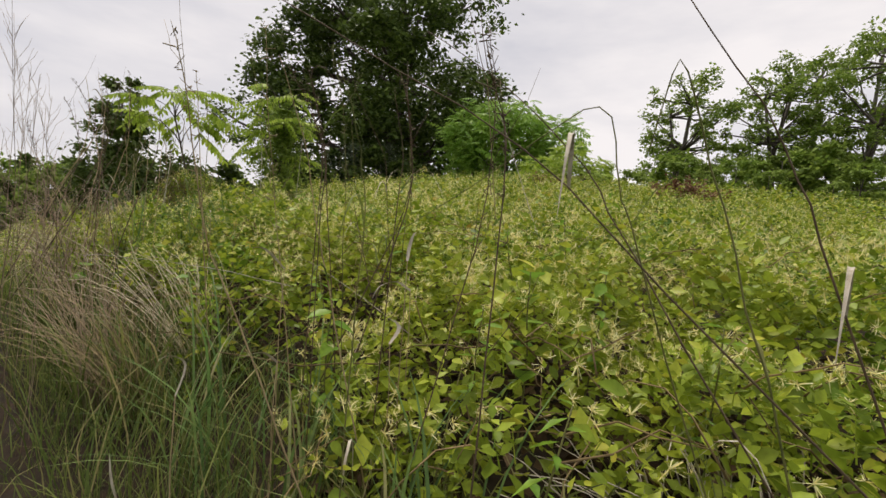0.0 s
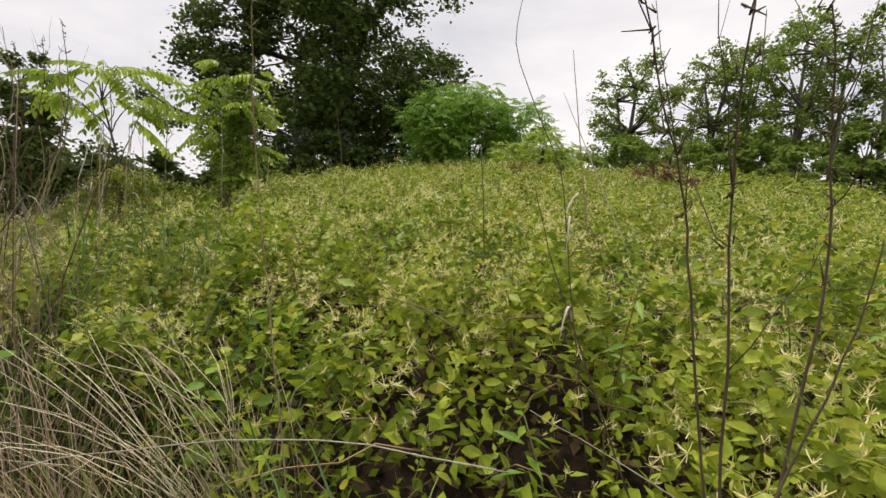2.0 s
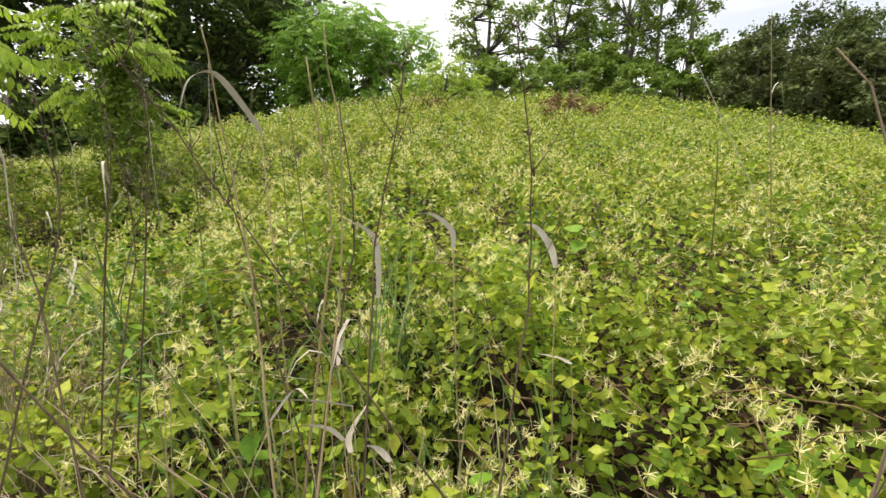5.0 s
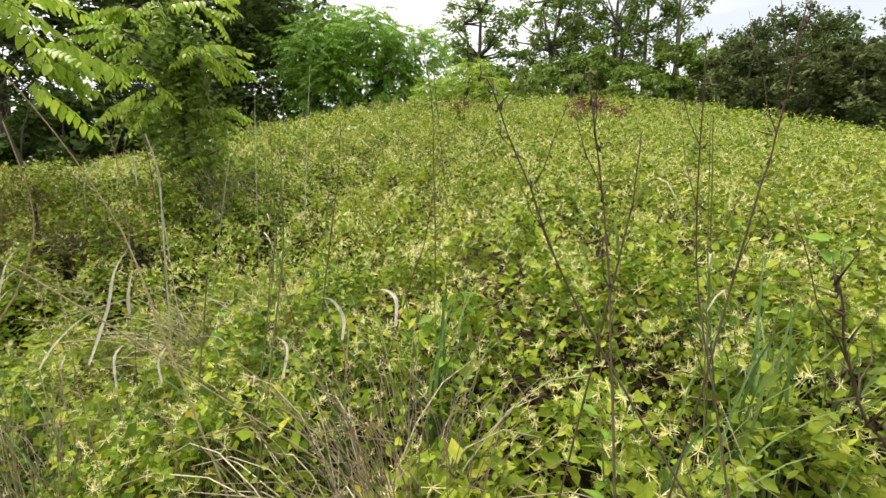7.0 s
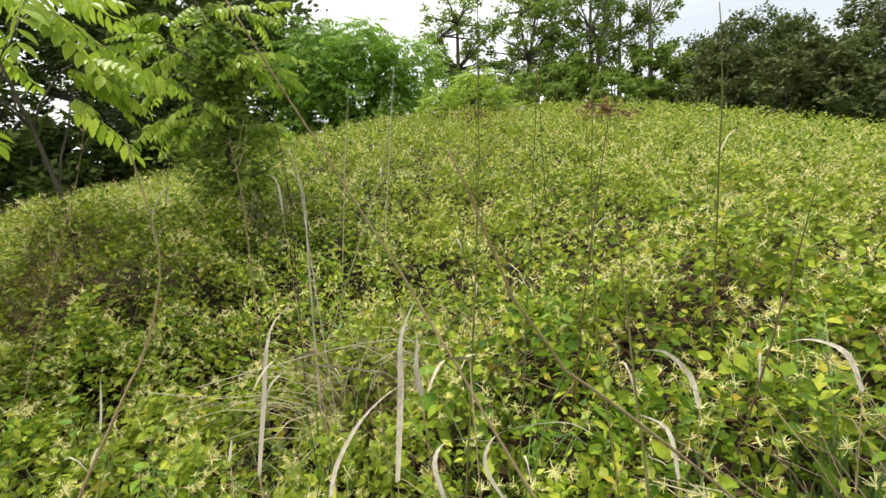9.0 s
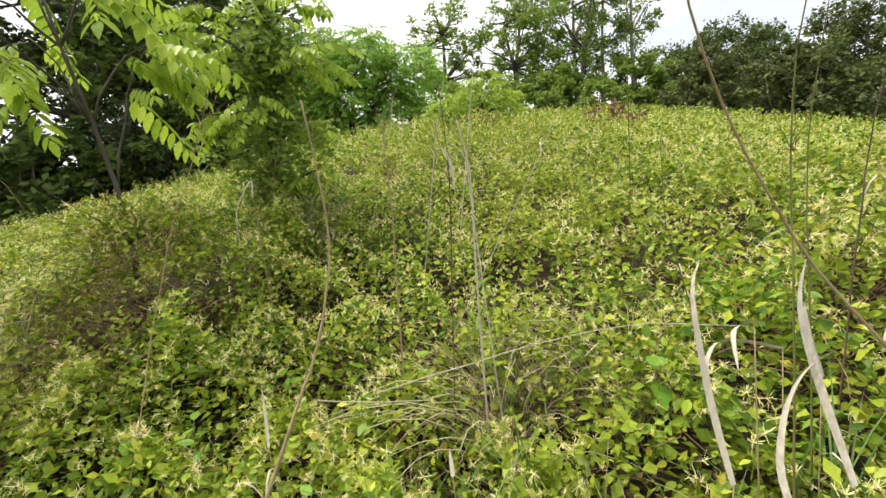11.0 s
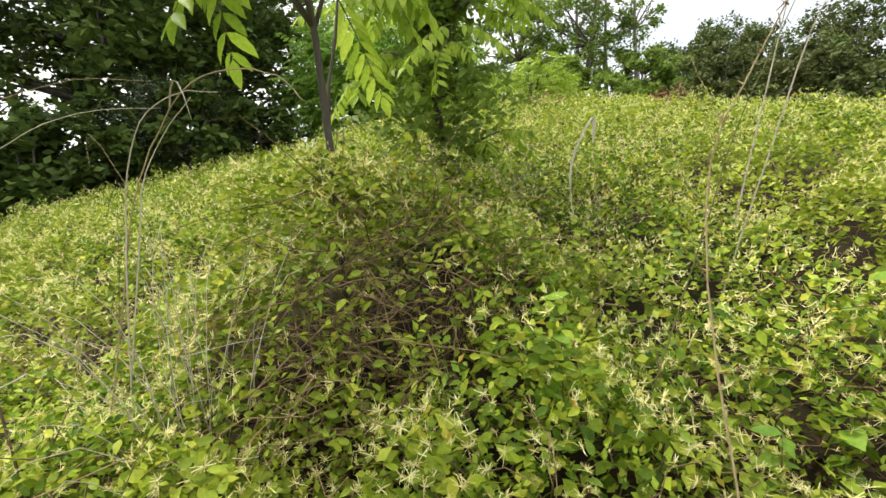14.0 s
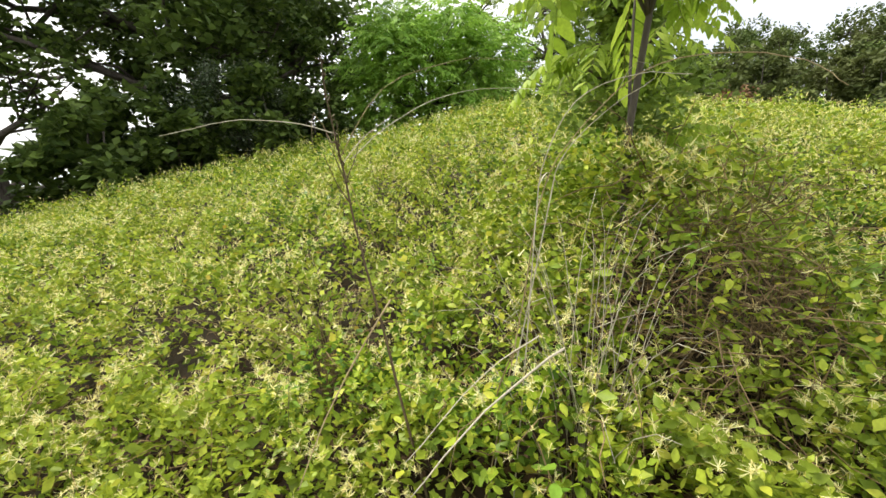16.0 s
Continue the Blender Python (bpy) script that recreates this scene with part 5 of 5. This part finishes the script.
curled_blade([(-0.62, 0.51, 0.76), (-0.63, 0.51, 0.79), (-0.65, 0.53, 0.82)], 0.014)
curled_blade([(-0.53, 0.94, 0.87), (-0.57, 0.94, 0.89), (-0.61, 0.92, 0.88)], 0.016)
curled_blade([(-0.59, 1.10, 1.09), (-0.65, 1.10, 1.14), (-0.69, 1.08, 1.14)], 0.012)
curled_blade([(-2.35, 2.81, 1.32), (-2.34, 2.83, 1.35), (-2.33, 2.82, 1.38)], 0.014)
curled_blade([(-2.50, 2.78, 1.24), (-2.45, 2.76, 1.31), (-2.43, 2.71, 1.31)], 0.012)
curled_blade([(-3.99, 4.16, 1.53), (-4.05, 4.14, 1.55), (-4.09, 4.12, 1.52)], 0.012)
curled_blade([(-4.14, 4.55, 1.45), (-4.23, 4.54, 1.46), (-4.28, 4.51, 1.42)], 0.012)
curled_blade([(-3.90, 4.53, 1.28), (-3.90, 4.55, 1.34), (-3.88, 4.57, 1.42)], 0.018)
curled_blade([(-4.00, 4.56, 1.36), (-4.15, 4.59, 1.41), (-4.23, 4.58, 1.40), (-4.26, 4.56, 1.34)], 0.013)
curled_blade([(-4.29, 4.51, 1.24), (-4.26, 4.56, 1.35), (-4.22, 4.61, 1.50), (-4.16, 4.63, 1.55)], 0.013)
curled_blade([(-3.22, 4.23, 1.15), (-3.20, 4.27, 1.22), (-3.23, 4.33, 1.28), (-3.29, 4.38, 1.28)], 0.016)
curled_blade([(-3.94, 4.35, 1.09), (-3.94, 4.41, 1.18), (-3.88, 4.42, 1.21), (-3.76, 4.36, 1.18)], 0.013)
curled_blade([(-3.95, 5.68, 1.68), (-3.95, 5.69, 1.77), (-3.96, 5.71, 1.83), (-3.99, 5.74, 1.85)], 0.012)
curled_blade([(-4.74, 5.75, 0.89), (-4.73, 5.79, 0.96), (-4.72, 5.84, 1.07)], 0.014)
curled_blade([(-4.32, 5.27, 0.85), (-4.30, 5.31, 0.91)], 0.016)
curled_blade([(-4.39, 7.26, 1.71), (-4.39, 7.26, 1.81), (-4.49, 7.29, 1.63), (-4.50, 7.28, 1.41)], 0.016)


# ---- broad-leaved sprouts ----
HEART = raw_mesh("leaf", *LEAF_HEART, M_BROAD)
OVAL = raw_mesh("leaf", *LEAF_FINE, M_BROAD)
SLIM = raw_mesh("leaf", LEAF_MID[0] * np.array((0.55, 1, 1)), LEAF_MID[1], M_BROAD)


def sprout(x, y, label, leaves, size, tall, seed, mesh, material=None):
    """A thin upright weed with broad leaves up its stem."""
    ob = root("broadleaf_weed", (x, y, float(soil(x, y)) - 0.01), label, "weed", "weeds among the vines")
    r = np.random.default_rng(seed)
    high = float(cover(x, y) - soil(x, y)) + tall
    pts = bent((0, 0, 0), (r.normal(0, 0.06), r.normal(0, 0.06), high), (r.normal(0, 0.02), r.normal(0, 0.02), 0), 5, 0.005, r)
    part("stem", tube(pts, np.linspace(0.004, 0.0018, 6), 5), M_GREENSTALK, ob)
    for i in range(leaves):
        t = 1 - 0.55 * i / leaves
        c = pts[0] + (pts[-1] - pts[0]) * t
        s = size * r.uniform(0.7, 1.15)
        m = pose(*c, r.uniform(-35, 10), r.uniform(-25, 25), i * 137 + r.uniform(-20, 20)) @ Matrix.Diagonal((s, s, s, 1))
        part("leaf", mesh, None, ob, at=m)


NARROW = "fresh green narrow-leaved shoot among the vines"
spots = np.random.default_rng(640)
for n in range(80):
    d, a = spots.uniform(0.7, 3.4), spots.uniform(-1.5, 11.5)
    sprout(EDGE[0] + d * INTO[0] + a * ALONG[0], EDGE[1] + d * INTO[1] + a * ALONG[1], NARROW, 16, 0.07, spots.uniform(0.06, 0.2), 700 + n, SLIM)
SHINY = "tall weed with broad bright green heart-shaped leaves"
PLAIN = "upright weed with narrow green leaves among the vines"
for n, (px, py) in enumerate(((-2.05, 2.8), (-1.93, 3.6), (-2.55, 3.2), (-2.3, 2.6), (-3.45, 4.95), (-4.95, 7.1), (-4.15, 6.5), (-4.45, 7.35), (-3.9, 6.35), (-0.85, 3.7), (-3.65, 5.1), (0.15, 1.15), (-2.2, 5.3), (-1.2, 5.6), (-3.1, 6.6))):
    sprout(px, py, SHINY, 5, 0.095, 0.1, 500 + n, HEART)
for n, (px, py) in enumerate(((-0.45, 1.25), (0.35, 1.3), (-1.5, 2.2), (-2.9, 3.9), (-3.9, 5.0), (-4.7, 5.8), (-5.2, 6.4), (-6.3, 7.6), (-6.0, 6.9), (-0.2, 4.7), (2.0, 5.7), (-5.0, 6.3), (-1.0, 3.0), (-3.4, 5.6), (-4.4, 6.6), (-6.6, 7.4), (0.9, 2.4), (1.6, 2.0))):
    sprout(px, py, PLAIN, 11, 0.075, 0.2, 600 + n, OVAL)
